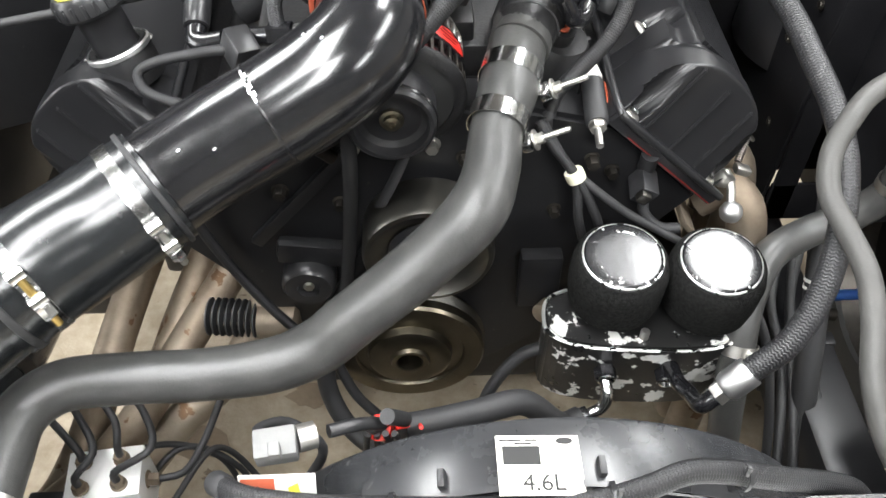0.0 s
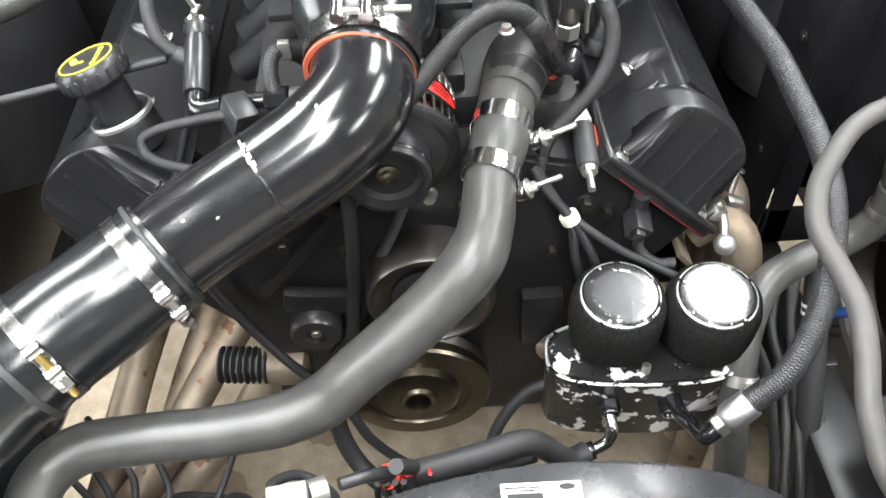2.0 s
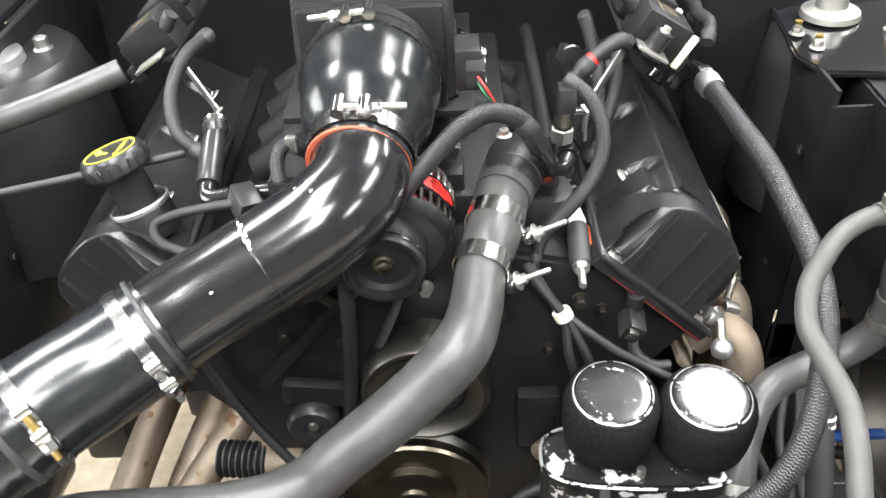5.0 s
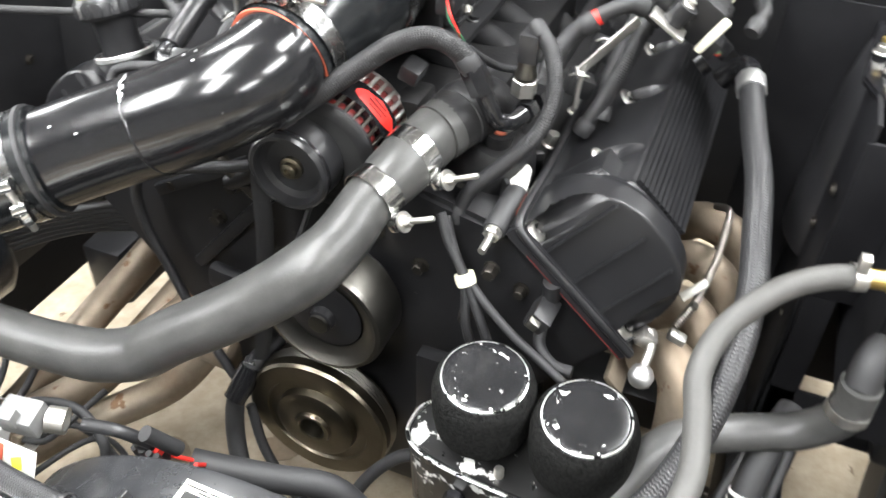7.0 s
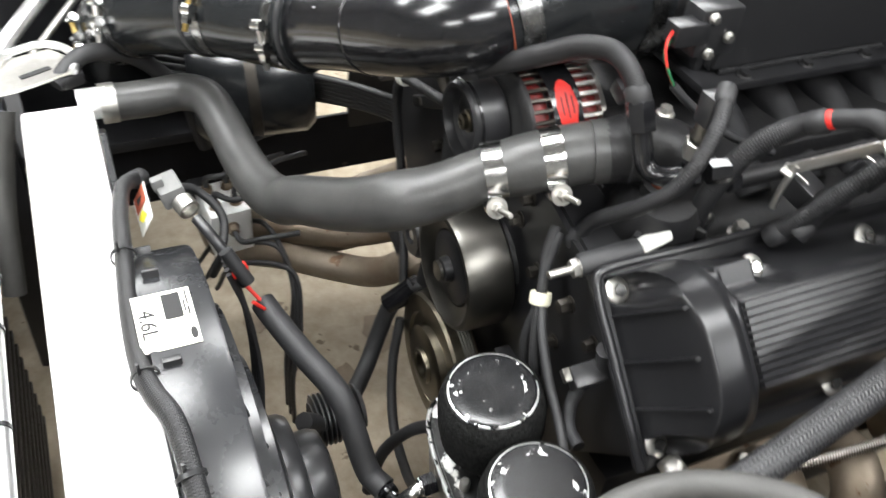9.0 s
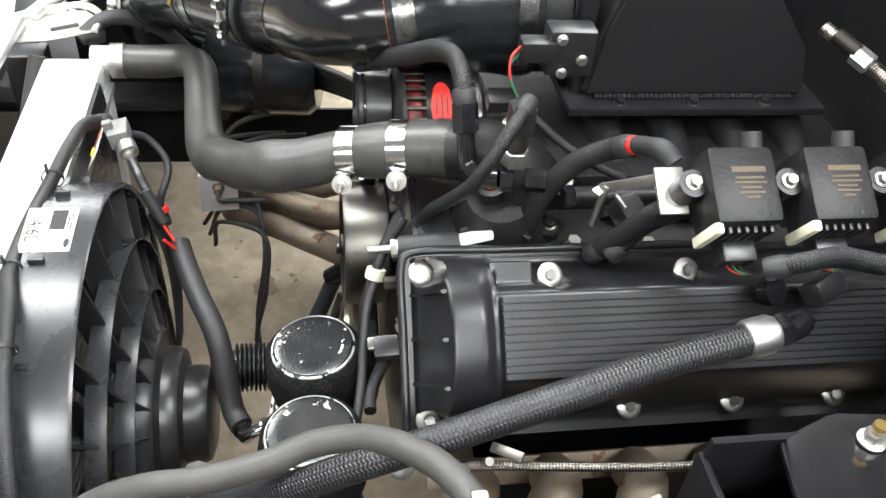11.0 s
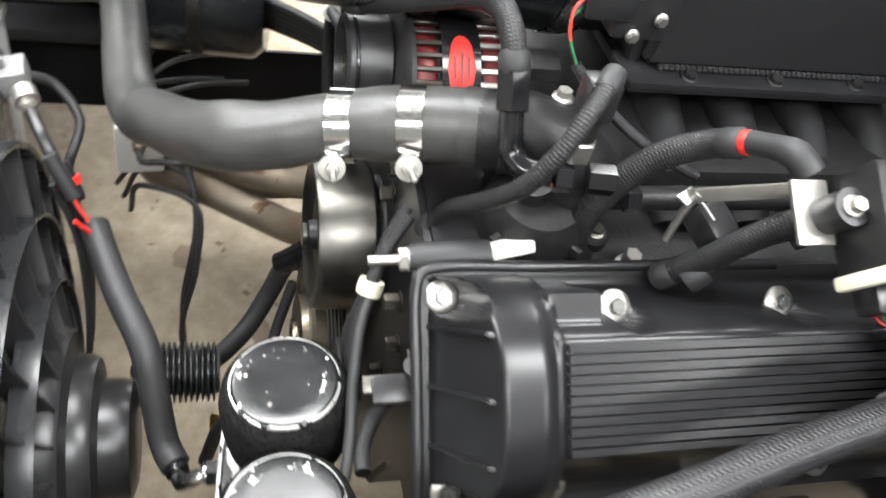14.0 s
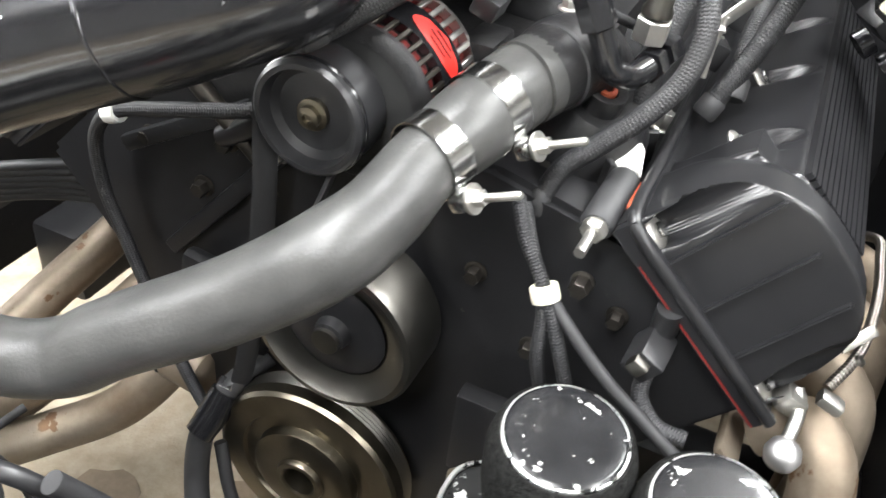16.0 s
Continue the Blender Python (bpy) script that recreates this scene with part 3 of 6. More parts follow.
pulley("idler_pulley", "black smooth idler pulley with a bronze centre bolt", (-0.028, 0.690, 0.810),
       [(0.0, 0), (0.042, 0), (0.045, 0.002), (0.045, 0.038), (0.042, 0.041), (0.038, 0.041), (0.036, 0.030), (0.030, 0.026), (0.016, 0.026), (0.0, 0.028)],
       "plastic", (("bolt", [(0.0125, 0.027), (0.0125, 0.031), (0.0085, 0.032), (0.0085, 0.037), (0.004, 0.038), (0.0035, 0.035), (0.0, 0.035)], "bronze_steel", 24), ("outer_groove", [(0.0452, 0.030), (0.0462, 0.031), (0.0462, 0.033), (0.0452, 0.034)], "gloss_black", 56),))

# ---- intake pipe ----
pipe = thing("intake_pipe", "glossy black painted steel intake pipe with chipped welds", "intake pipe")
PIPE = [(-0.50, 0.335, 0.700), (-0.42, 0.400, 0.765), (-0.335, 0.470, 0.808), (-0.285, 0.513, 0.816), (-0.231, 0.552, 0.832), (-0.171, 0.578, 0.858), (-0.113, 0.600, 0.882), (-0.066, 0.625, 0.904), (-0.045, 0.655, 0.915), (-0.043, 0.690, 0.920)]
part("tube", sweep(PIPE[2:], 0.050, 48), "gloss_black", pipe)
coup = thing("silicone_coupler", "black silicone coupler on the intake pipe", "hose coupler")
part("sleeve", sweep([(-0.362, 0.448, 0.797), (-0.335, 0.470, 0.808), (-0.285, 0.513, 0.816), (-0.231, 0.552, 0.832)], 0.0545, 48), "silicone", coup)
for p, d in (((-0.354, 0.4545, 0.8005), (0.76, 0.63, 0.25)),):
    part("end_band", lathe([(0.0535, -0.004), (0.0558, -0.003), (0.0558, 0.003), (0.0535, 0.004)], place(p, d), 56, closed=True), "black_rubber", coup)
single("lower_intake_pipe", sweep([(-0.66, 0.42, 0.50), (-0.60, 0.35, 0.60), (-0.52, 0.345, 0.70), (-0.45, 0.380, 0.755), (-0.40, 0.417, 0.780), (-0.345, 0.462, 0.804)], 0.0515, 48), "silicone", "dull black lower intake pipe leading to the filter", "intake pipe")

# ---- reducer and plenum ----
red = thing("throttle_reducer", "shiny black reducer hose at the throttle body", "hose coupler")
part("bell", sweep([(-0.045, 0.690, 0.917), (-0.042, 0.715, 0.923), (-0.040, 0.765, 0.935), (-0.040, 0.815, 0.940), (-0.040, 0.840, 0.940)], [0.055, 0.056, 0.072, 0.078, 0.078], 56), "silicone", red)
part("orange_lining", lathe([(0.0495, 0), (0.0540, 0), (0.0545, 0.003), (0.0495, 0.003)], place((-0.0455, 0.686, 0.9165), (0.07, 1, 0.22)), 48, closed=True), "orange", red, "orange silicone inner edge")
plen = thing("intake_plenum", "black wrinkle-painted sheet intake plenum with a welded flange", "intake plenum")
out = [(0.890, 0.880), (1.150, 0.880), (1.135, 0.935), (1.075, 1.005), (0.915, 1.005), (0.898, 0.95)]
YZ = Matrix(((0, 0, 1, 0), (1, 0, 0, 0), (0, 1, 0, 0), (0, 0, 0, 1)))
part("box", prism(out, 0.19, Matrix.Translation((-0.135, 0, 0)) @ YZ, 0.004), "wrinkle", plen)
part("flange", box((0.235, 0.30, 0.010), pose(-0.04, 1.02, 0.872), 0.003), "black_paint", plen)

# ---- upper radiator hose ----
hose = thing("radiator_hose", "thick dull black rubber upper radiator hose", "hose")
HOSE = [(0.110, 0.768, 0.848), (0.100, 0.722, 0.844), (0.088, 0.674, 0.834), (0.074, 0.630, 0.819), (0.066, 0.588, 0.802), (0.051, 0.554, 0.788), (0.000, 0.523, 0.750), (-0.072, 0.486, 0.710), (-0.100, 0.475, 0.690), (-0.138, 0.462, 0.681), (-0.208, 0.452, 0.680), (-0.278, 0.446, 0.686), (-0.338, 0.436, 0.689), (-0.366, 0.412, 0.684), (-0.371, 0.368, 0.679), (-0.368, 0.308, 0.682)]
part("tube", sweep(HOSE, [0.030, 0.030, 0.030, 0.0262, 0.0275, 0.0295, 0.0285, 0.0275, 0.0275, 0.0265, 0.025, 0.0245, 0.0245, 0.0245, 0.0245, 0.0245], 36, 0.005), "rubber", hose)

# ---- breather tank ----
tank = thing("breather_tank", "chipped black and bare metal breather tank", "breather tank")
TM = Matrix.Translation((0.250, 0.596, 0.444)) @ pose(0, 0, 0, 5, 0, -4)
part("body", prism(rim(0.112, 0.043, 40, 3.0), 0.130, TM, 0.004), "chipped", tank, "black paint flaking off bare aluminium")
for cx, cy, cz in ((0.214, 0.593, 0.672), (0.320, 0.587, 0.667)):
    f = thing("breather_filter", "black foam breather filter with a chipped round cap", "filter", "breather filters")
    ax = (0, -0.10, 1)
    pl = place((cx, cy, cz), ax)
    part("foam", lathe([(0, -0.078), (0.044, -0.078), (0.051, -0.072), (0.0535, -0.05), (0.0535, -0.02), (0.050, -0.006), (0.046, -0.001), (0.0, -0.001)], pl, 48), "foam", f)
    cap = part("cap", lathe([(0, 0.0022), (0.029, 0.0025), (0.030, 0.0025)], pl, 48), "cap_black", f, angle=15)
    part("cap_border", lathe([(0.030, 0.0025), (0.0395, 0.0025), (0.0405, 0.0023), (0.0425, 0.001)], pl, 48), "cap_worn", cap, "scratched border with flaking black paint", angle=15)
    part("bare_edge", lathe([(0.0424, 0.0012), (0.0440, 0.0006), (0.0446, -0.002), (0.0424, -0.002)], pl, 48, closed=True), "chipped_edge", cap, "worn bare metal edge")

# ---- radiator and fan ----
rad = thing("radiator", "bare aluminium radiator with a bright top tank", "radiator")
part("top_tank", box((1.00, 0.085, 0.050), pose(0.135, 0.256, 0.663), 0.006), "bare_tank", rad)
part("core", box((0.98, 0.055, 0.50), pose(0.135, 0.262, 0.386), 0.002), "dark_steel", rad)

# ---- fan shroud ----
fan = thing("fan_shroud", "glossy black plastic radiator fan shroud with radial ribs", "fan shroud")
FC = Vector((0.105, 0.300, 0.430))
FY = place(FC, (0, 1, 0))
part("ring", lathe([(0.301, 0.0), (0.305, 0.0), (0.304, 0.060), (0.302, 0.064), (0.297, 0.062), (0.299, 0.0)], FY, 128, closed=True), "shroud", fan)
bm = bmesh.new()
N = 96
inner, outer = [], []
for i in range(N):
    a = 2 * math.pi * i / N
    c, s = math.cos(a), math.sin(a)
    k = min(0.40 / max(1e-6, abs(c)), (0.262 if s > 0 else 0.34) / max(1e-6, abs(s)))
    k = max(k, 0.3055)
    inner.append((FC.x + 0.303 * c, FC.z + 0.303 * s))
    outer.append((FC.x + k * c, FC.z + k * s))
front_v = [[bm.verts.new((x, y, z)) for x, z in ring] for y in (0.300, 0.306) for ring in (inner, outer)]
for i in range(N):
    j = (i + 1) % N
    for a, b in ((0, 1), (1, 3), (3, 2), (2, 0)):
        bm.faces.new((front_v[a][i], front_v[a][j], front_v[b][j], front_v[b][i]))
part("plate", bm, "shroud", fan)
hub = part("motor_hub", lathe([(0.0, 0.165), (0.045, 0.165), (0.060, 0.160), (0.064, 0.150), (0.064, 0.132), (0.085, 0.128), (0.090, 0.120), (0.090, 0.108), (0.112, 0.104), (0.118, 0.096), (0.118, 0.075), (0.100, 0.070), (0.0, 0.070)], FY, 56), "plastic", fan)
for k in range(22):
    a = 2 * math.pi * k / 22 + 0.1
    c, s = math.cos(a), math.sin(a)
    ol = [(0.105, 0.076), (0.105, 0.104), (0.20, 0.080), (0.300, 0.058), (0.300, 0.028), (0.20, 0.050)]
    b = prism(ol, 0.0032)
    for w in b.verts:
        r, y, q = w.co.x, w.co.y, w.co.z - 0.0016
        tw = 0.16 * (r - 0.105) / 0.195
        c2, s2 = math.cos(a + tw), math.sin(a + tw)
        w.co = FC + Vector((r * c2 - q * s2, y, r * s2 + q * c2))
    part("rib", b, "plastic", fan)
for rr, yy in ((0.165, 0.085), (0.230, 0.070)):
    part("rib_hoop", lathe([(rr, yy - 0.012), (rr + 0.0025, yy - 0.012), (rr + 0.0025, yy + 0.010), (rr, yy + 0.010)], FY, 80, closed=True), "shroud", fan)
for k in range(7):
    a = 2 * math.pi * k / 7
    b = box((0.18, 0.004, 0.055), Matrix.Translation(FC + Vector((0, 0.035, 0))) @ pose(0, 0, 0, 0, -math.degrees(a), 0) @ pose(0.205, 0, 0, 35, 0, 0), 0.001)
    part("blade", b, "plastic", fan)
for a in (62, 84, 108, 126):
    c, s = math.cos(radians(a)), math.sin(radians(a))
    part("clip_tab", box((0.006, 0.016, 0.012), Matrix.Translation(FC + Vector((0.306 * c, 0.016, 0.306 * s))) @ pose(0, 0, 0, 0, 90 - a, 0), 0.001), "plastic", fan)
sticker = tagged(part("paper_label", box((0.068, 0.052, 0.0010), pose(0.088, 0.319, 0.7362, 0, 3, 0), 0.0003), "paper"), "cream paper label with dark block and large letters", "label")
part("dark_block", box((0.030, 0.016, 0.0006), pose(0.074, 0.327, 0.7381, 0, 3, 0), 0), "ink", sticker)
text_on("4.6L", 0.020, pose(0.090, 0.303, 0.7367, 0, 3, 0), "ink", sticker, extrude=0.0004)
for k, (x, w, y) in enumerate(((0.066, 0.018, 0.3405), (0.083, 0.010, 0.3405), (0.076, 0.014, 0.3375))):
    part("print_bar", box((w, 0.0014, 0.0005), pose(x, y, 0.7379 - (x - 0.074) * 0.05, 0, 3, 0), 0), "ink", sticker)
part("oval_mark", prism([(0.007 * math.cos(i * 0.5236), 0.003 * math.sin(i * 0.5236)) for i in range(12)], 0.0005, pose(0.110, 0.340, 0.7356, 0, 3, 0)), "ink", sticker)
warn = tagged(part("warning_sticker", box((0.064, 0.030, 0.001), pose(-0.126, 0.3260, 0.6940, 62, 0, 0), 0.0002), "white_plastic"), "white and orange warning sticker behind the radiator tank", "label")
part("orange_field", box((0.028, 0.024, 0.0006), pose(-0.142, 0.3249, 0.6946, 62, 0, 0), 0), "orange", warn)
part("triangle_mark", prism([(-0.006, -0.005), (0.006, -0.005), (0, 0.006)], 0.0005, pose(-0.142, 0.3244, 0.6948, 62, 0, 0)), "ink", warn)
part("yellow_mark", box((0.012, 0.012, 0.0006), pose(-0.110, 0.3249, 0.6946, 62, 0, 30), 0), "yellow", warn)

# radiator fins, end tank seams, hose neck
for k in range(26):
    part("fin", box((0.94, 0.0035, 0.010), pose(0.135, 0.291, 0.615 - k * 0.018), 0), "aluminium", rad)
part("tank_seam", box((1.0, 0.012, 0.010), pose(0.135, 0.301, 0.643), 0.002), "aluminium", rad)
part("hose_neck", lathe([(0.020, 0), (0.0205, 0.03), (0.0225, 0.034), (0.0205, 0.038), (0.0, 0.04)], place((-0.366, 0.282, 0.686), (0, 1, 0)), 32), "aluminium", rad)
part("side_tank", box((0.035, 0.075, 0.46), pose(-0.385, 0.256, 0.42), 0.006), "bare_tank", rad)
clampband = lathe([(0.0252, -0.010), (0.0262, -0.010), (0.0262, 0.010), (0.0252, 0.010)], place((-0.368, 0.318, 0.682), (0, 1, 0)), 36, closed=True)
rc = single("hose_clamp", clampband, "zinc", "wide plain metal clamp on the radiator hose end", "hose clamp")
cond = thing("condenser", "dusty finned condenser in front of the radiator", "condenser")
part("core", box((0.80, 0.018, 0.42), pose(0.10, 0.115, 0.36), 0.002), "dark_steel", cond)
for k in range(14):
    part("flat_tube", box((0.80, 0.006, 0.008), pose(0.10, 0.128, 0.55 - k * 0.028), 0.001), "gunmetal", cond)
sup = thing("radiator_support", "black steel radiator support with a shiny edge", "car panel")
part("beam", box((1.3, 0.05, 0.05), pose(0.05, 0.060, 0.575), 0.006), "black_paint", sup)
part("edge", box((1.3, 0.012, 0.010), pose(0.05, 0.093, 0.605), 0.003), "chrome", sup)
for x in (-0.46, 0.66):
    part("post", box((0.05, 0.06, 0.50), pose(x, 0.16, 0.40), 0.006), "black_paint", sup)
latch = thing("hood_latch", "bare silver latch bracket with a bolt and curled edge", "latch")
LM = Matrix.Translation((-0.412, 0.222, 0.712)) @ pose(0, 0, 0, 0, 3, 25)
part("plate", prism([(-0.034, -0.068), (0.022, -0.072), (0.034, -0.020), (0.036, 0.050), (0.012, 0.070), (-0.030, 0.058), (-0.038, 0.0)], 0.004, LM, 0.0012), "zinc", latch)
part("curled_edge", sweep([LM @ Vector(q) for q in ((-0.036, -0.066, 0.006), (-0.040, 0.0, 0.009), (-0.032, 0.058, 0.009), (0.010, 0.071, 0.008), (0.036, 0.052, 0.004))], 0.0055, 12), "aluminium", latch)
part("bolt", hex_head(LM @ pose(-0.012, -0.048, 0.004), 0.012, 0.006, 0.010), "gunmetal", latch)
part("slot", box((0.008, 0.040, 0.002), LM @ pose(0.012, 0.015, 0.0045), 0.0006), "ink", latch)
part("catch", box((0.046, 0.030, 0.020), LM @ pose(0.014, 0.052, -0.010), 0.005), "plastic", latch)

# ---- helpers for clamps, fittings and wires ----
def t_clamp(centre, axis, r, screw_at, label, mat="chrome", width=0.019, group="", length=0.055):
    """A band round a pipe with a trunnion, a nut and a long screw along the tangent."""
    t = thing("hose_clamp", label, "hose clamp", group)
    c, ax = Vector(centre), Vector(axis).normalized()
    part("band", lathe([(r, -width / 2), (r + 0.0009, -width / 2), (r + 0.0009, width / 2), (r, width / 2)], place(c, ax), 56, closed=True), mat if mat != "chrome" or r < 0.05 else "clamp_steel", t)
    out = Vector(screw_at) - c
    out = (out - ax * out.dot(ax)).normalized()
    tan = ax.cross(out).normalized()
    if tan.z > 0:
        tan = -tan
    p = c + out * (r + 0.007)
    part("trunnion", lathe([(0, -width * 0.45), (0.0068, -width * 0.5), (0.0068, width * 0.5), (0, width * 0.45)], place(p - tan * 0.016, ax), 16), mat, t)
    part("trunnion", lathe([(0, -width * 0.45), (0.0068, -width * 0.5), (0.0068, width * 0.5), (0, width * 0.45)], place(p + tan * 0.010, ax), 16), mat, t)
    part("screw", lathe([(0, 0), (0.0034, 0), (0.0034, length), (0.0028, length + 0.001), (0, length + 0.001)], place(p - tan * 0.020, tan), 12), "brass" if "yellowed" in label else "zinc", t)
    part("nut", hex_head(place(p + tan * 0.014, tan), 0.012, 0.013), mat, t)
    return t


def along(pts, f):
    """The point and direction at a fraction of a rounded line."""
    line, _ = smooth_path(pts, 0.004)
    i = int(f * (len(line) - 2))
    return line[i], (line[i + 1] - line[i]).normalized()


def wire(name, pts, r, mat, label, category="cable", group="", seg=10, step=0.008):
    return single(name, sweep(pts, r, seg, step), mat, label, category, group)


def loom(name, pts, r, label, n=4, mat="loom", group="", category="cable"):
    """A flat ribbed sleeve: several strands side by side in one cover."""
    t = thing(name, label, category, group)
    part("sleeve", sweep(pts, r, 18, 0.006, flat=0.8), mat, t)
    for f in (0.0, 0.985):
        p, d = along(pts, f)
        part("end_wrap", lathe([(0, -0.006), (r * 0.9, -0.006), (r * 1.03, -0.003), (r * 1.03, 0.010), (r * 0.9, 0.012), (0, 0.012)], place(p, d), 16), "black_rubber", t)
    return t


COUP = [(-0.362, 0.448, 0.797), (-0.335, 0.470, 0.808), (-0.285, 0.513, 0.816), (-0.231, 0.552, 0.832)]
LOWP = [(-0.60, 0.35, 0.60), (-0.52, 0.345, 0.70), (-0.45, 0.380, 0.755), (-0.40, 0.417, 0.780), (-0.345, 0.462, 0.804)]
for pts, f, lab, off in ((COUP, 0.90, "chrome T-bolt clamp on the coupler's upper end", (0.02, -0.055, 0.0)), (COUP, 0.22, "chrome T-bolt clamp with a yellowed screw", (0.02, -0.05, 0.03)),
                         (LOWP, 0.62, "chrome T-bolt clamp on the lower pipe", (0.02, -0.05, 0.02)), (LOWP, 0.45, "chrome T-bolt clamp with a yellowed long screw", (0.03, -0.05, 0.02))):
    p, d = along(pts, f)
    t_clamp(p, d, 0.0548 if pts is COUP else 0.0518, p + Vector(off), lab, width=0.013, group="intake clamps")
p, d = along(COUP, 0.985)
part("rolled_edge", lathe([(0.0535, -0.002), (0.0572, -0.001), (0.0572, 0.003), (0.0535, 0.004)], place(p, d), 56, closed=True), "black_rubber", coup)
# weld beads and bare chips on the pipe
p, d = along(PIPE[2:], 0.64)
part("weld", lathe([(0.0495, -0.002), (0.0508, -0.0012), (0.0512, 0), (0.0508, 0.0012), (0.0495, 0.002)], place(p, d), 56), "gloss_black", pipe)
up = (Vector((-0.35, -0.30, 0.9)) - d * Vector((-0.35, -0.30, 0.9)).dot(d)).normalized()
rnd = random.Random(4)
for k in range(9):
    ang = -0.28 + 0.085 * k
    q = Matrix.Rotation(ang, 3, d) @ up
    part("paint_chip", box((0.003 + 0.003 * rnd.random(), 0.002 + 0.003 * rnd.random(), 0.0006), place(p + q * 0.0512 + d * 0.004 * (rnd.random() - 0.5), q, d), 0.0002), "aluminium", pipe)
for f, ang in ((0.45, 0.3), (0.80, -0.3), (0.83, -0.2), (0.82, 0.05), (0.30, 0.75), (0.52, 0.6)):
    p2, d2 = along(PIPE[2:], f)
    u2 = (Vector((-0.35, -0.45, 0.8)) - d2 * Vector((-0.35, -0.45, 0.8)).dot(d2)).normalized()
    q = Matrix.Rotation(ang, 3, d2) @ u2
    part("paint_chip", box((0.0018, 0.0032, 0.0006), place(p2 + q * 0.0502, q, d2), 0.0002), "aluminium", pipe)

# reducer bands and throttle body
t_clamp((-0.043, 0.704, 0.921), (0.05, 1, 0.2), 0.0562, (-0.043, 0.69, 0.99), "wide chrome band clamp on the reducer's narrow end", width=0.022, length=0.07)
t_clamp((-0.040, 0.822, 0.940), (0, 1, 0), 0.0785, (-0.05, 0.82, 1.04), "wide chrome band clamp on the reducer's large end", width=0.020, length=0.07)
tb = thing("throttle_valve", "black throttle valve housing with a plug and screws", "throttle valve")
part("barrel", lathe([(0, 0), (0.074, 0), (0.074, 0.035), (0.066, 0.040), (0.066, 0.06), (0, 0.06)], place((-0.040, 0.835, 0.940), (0, 1, 0)), 48), "cast_black", tb)
part("flange", box((0.17, 0.014, 0.13), pose(-0.040, 0.886, 0.940), 0.008), "black_paint", tb)
part("position_sensor", box((0.030, 0.050, 0.050), pose(0.070, 0.858, 0.945), 0.005), "plastic", tb)
part("plug", box((0.022, 0.040, 0.022), pose(0.078, 0.825, 0.948), 0.003), "plastic", tb)
for y, z in ((0.845, 0.962), (0.869, 0.940), (0.850, 0.925)):
    part("screw", hex_head(place((0.086, y, z), (1, 0, 0)), 0.008, 0.005, 0.006), "zinc", tb)
for k, (mt, dz) in enumerate((("red", 0.004), ("cream", 0.0), ("green", -0.004))):
    wire("sensor_wire", [(0.080, 0.806, 0.948 + dz), (0.088, 0.795, 0.94 + dz), (0.098, 0.795, 0.925), (0.105, 0.805, 0.905)], 0.0013, mt if k != 1 else "black_rubber", "thin coloured wire at the throttle plug", group="throttle wires")
wire("throttle_loom", [(0.104, 0.803, 0.908), (0.112, 0.818, 0.893), (0.125, 0.85, 0.868), (0.14, 0.885, 0.850), (0.145, 0.92, 0.835)], 0.0045, "braid", "thin black taped cable from the throttle plug")

# plenum details
for k in range(3):
    y = 0.93 + 0.085 * k
    part("flange_bolt", hex_head(place((0.065, y, 0.877), (0.2, 0, 1)), 0.010, 0.006, 0.008), "cast_black", plen)
for k in range(44):
    part("weld_drop", lathe([(0, -0.0035), (0.0028, -0.0022), (0.0036, 0), (0.0028, 0.0022), (0, 0.0035)], place((0.0555, 0.905 + k * 0.0053, 0.8795), (0, 1, 0)), 8), "wrinkle", plen)
part("top_lid", box((0.16, 0.15, 0.006), pose(-0.040, 0.995, 1.007), 0.002), "wrinkle", plen)
man = thing("intake_manifold", "dull black intake manifold runners under the plenum", "intake manifold")
for s in (-1, 1):
    for k in range(4):
        y = 0.93 + 0.075 * k
        part("runner", sweep([(-0.04 + 0.04 * s, y, 0.842), (-0.04 + 0.11 * s, y, 0.812), (-0.04 + 0.175 * s, y, 0.770)], 0.021, 16), "wrinkle", man)

# ---- hose clamps and neck on the upper hose ----
for c, ax, sc, lab, rr in (((0.076, 0.640, 0.822), (0.30, 0.93, 0.22), (0.108, 0.628, 0.806), "chrome clamp with a long bright screw", 0.0285), ((0.092, 0.692, 0.838), (0.30, 0.93, 0.22), (0.130, 0.682, 0.826), "chrome clamp with a threaded screw end", 0.0305)):
    t = thing("hose_clamp", lab, "hose clamp", "radiator hose clamps")
    part("band", lathe([(rr, -0.010), (rr + 0.0012, -0.010), (rr + 0.0012, 0.010), (rr, 0.010)], place(c, ax), 48, closed=True), "chrome", t)
    d = Vector((0.80, -0.10, 0.42)).normalized()
    p = Vector(sc)
    part("lug", box((0.012, 0.018, 0.012), place(p - d * 0.004, d, ax), 0.003), "chrome", t)
    part("washer", lathe([(0, 0), (0.0105, 0), (0.0105, 0.002), (0, 0.002)], place(p + d * 0.004, d), 24), "zinc", t)
    part("nut", hex_head(place(p + d * 0.005, d), 0.010, 0.009), "zinc", t)
    part("screw", lathe([(0, 0), (0.003, 0), (0.003, 0.030), (0.002, 0.0315), (0, 0.0315)], place(p + d * 0.010, d), 12), "zinc", t)
single("hose_joiner", lathe([(0.025, -0.010), (0.0268, -0.010), (0.0275, -0.004), (0.0275, 0.004), (0.0268, 0.010), (0.025, 0.010)], place((0.083, 0.664, 0.829), (0.30, 0.93, 0.22)), 40, closed=True), "chrome", "polished metal joiner between two hose pieces", "hose joiner")
part("end_sleeve", sweep([(0.118, 0.768, 0.8525), (0.110, 0.745, 0.849), (0.103, 0.727, 0.8465)], 0.0312, 36), "rubber", hose)
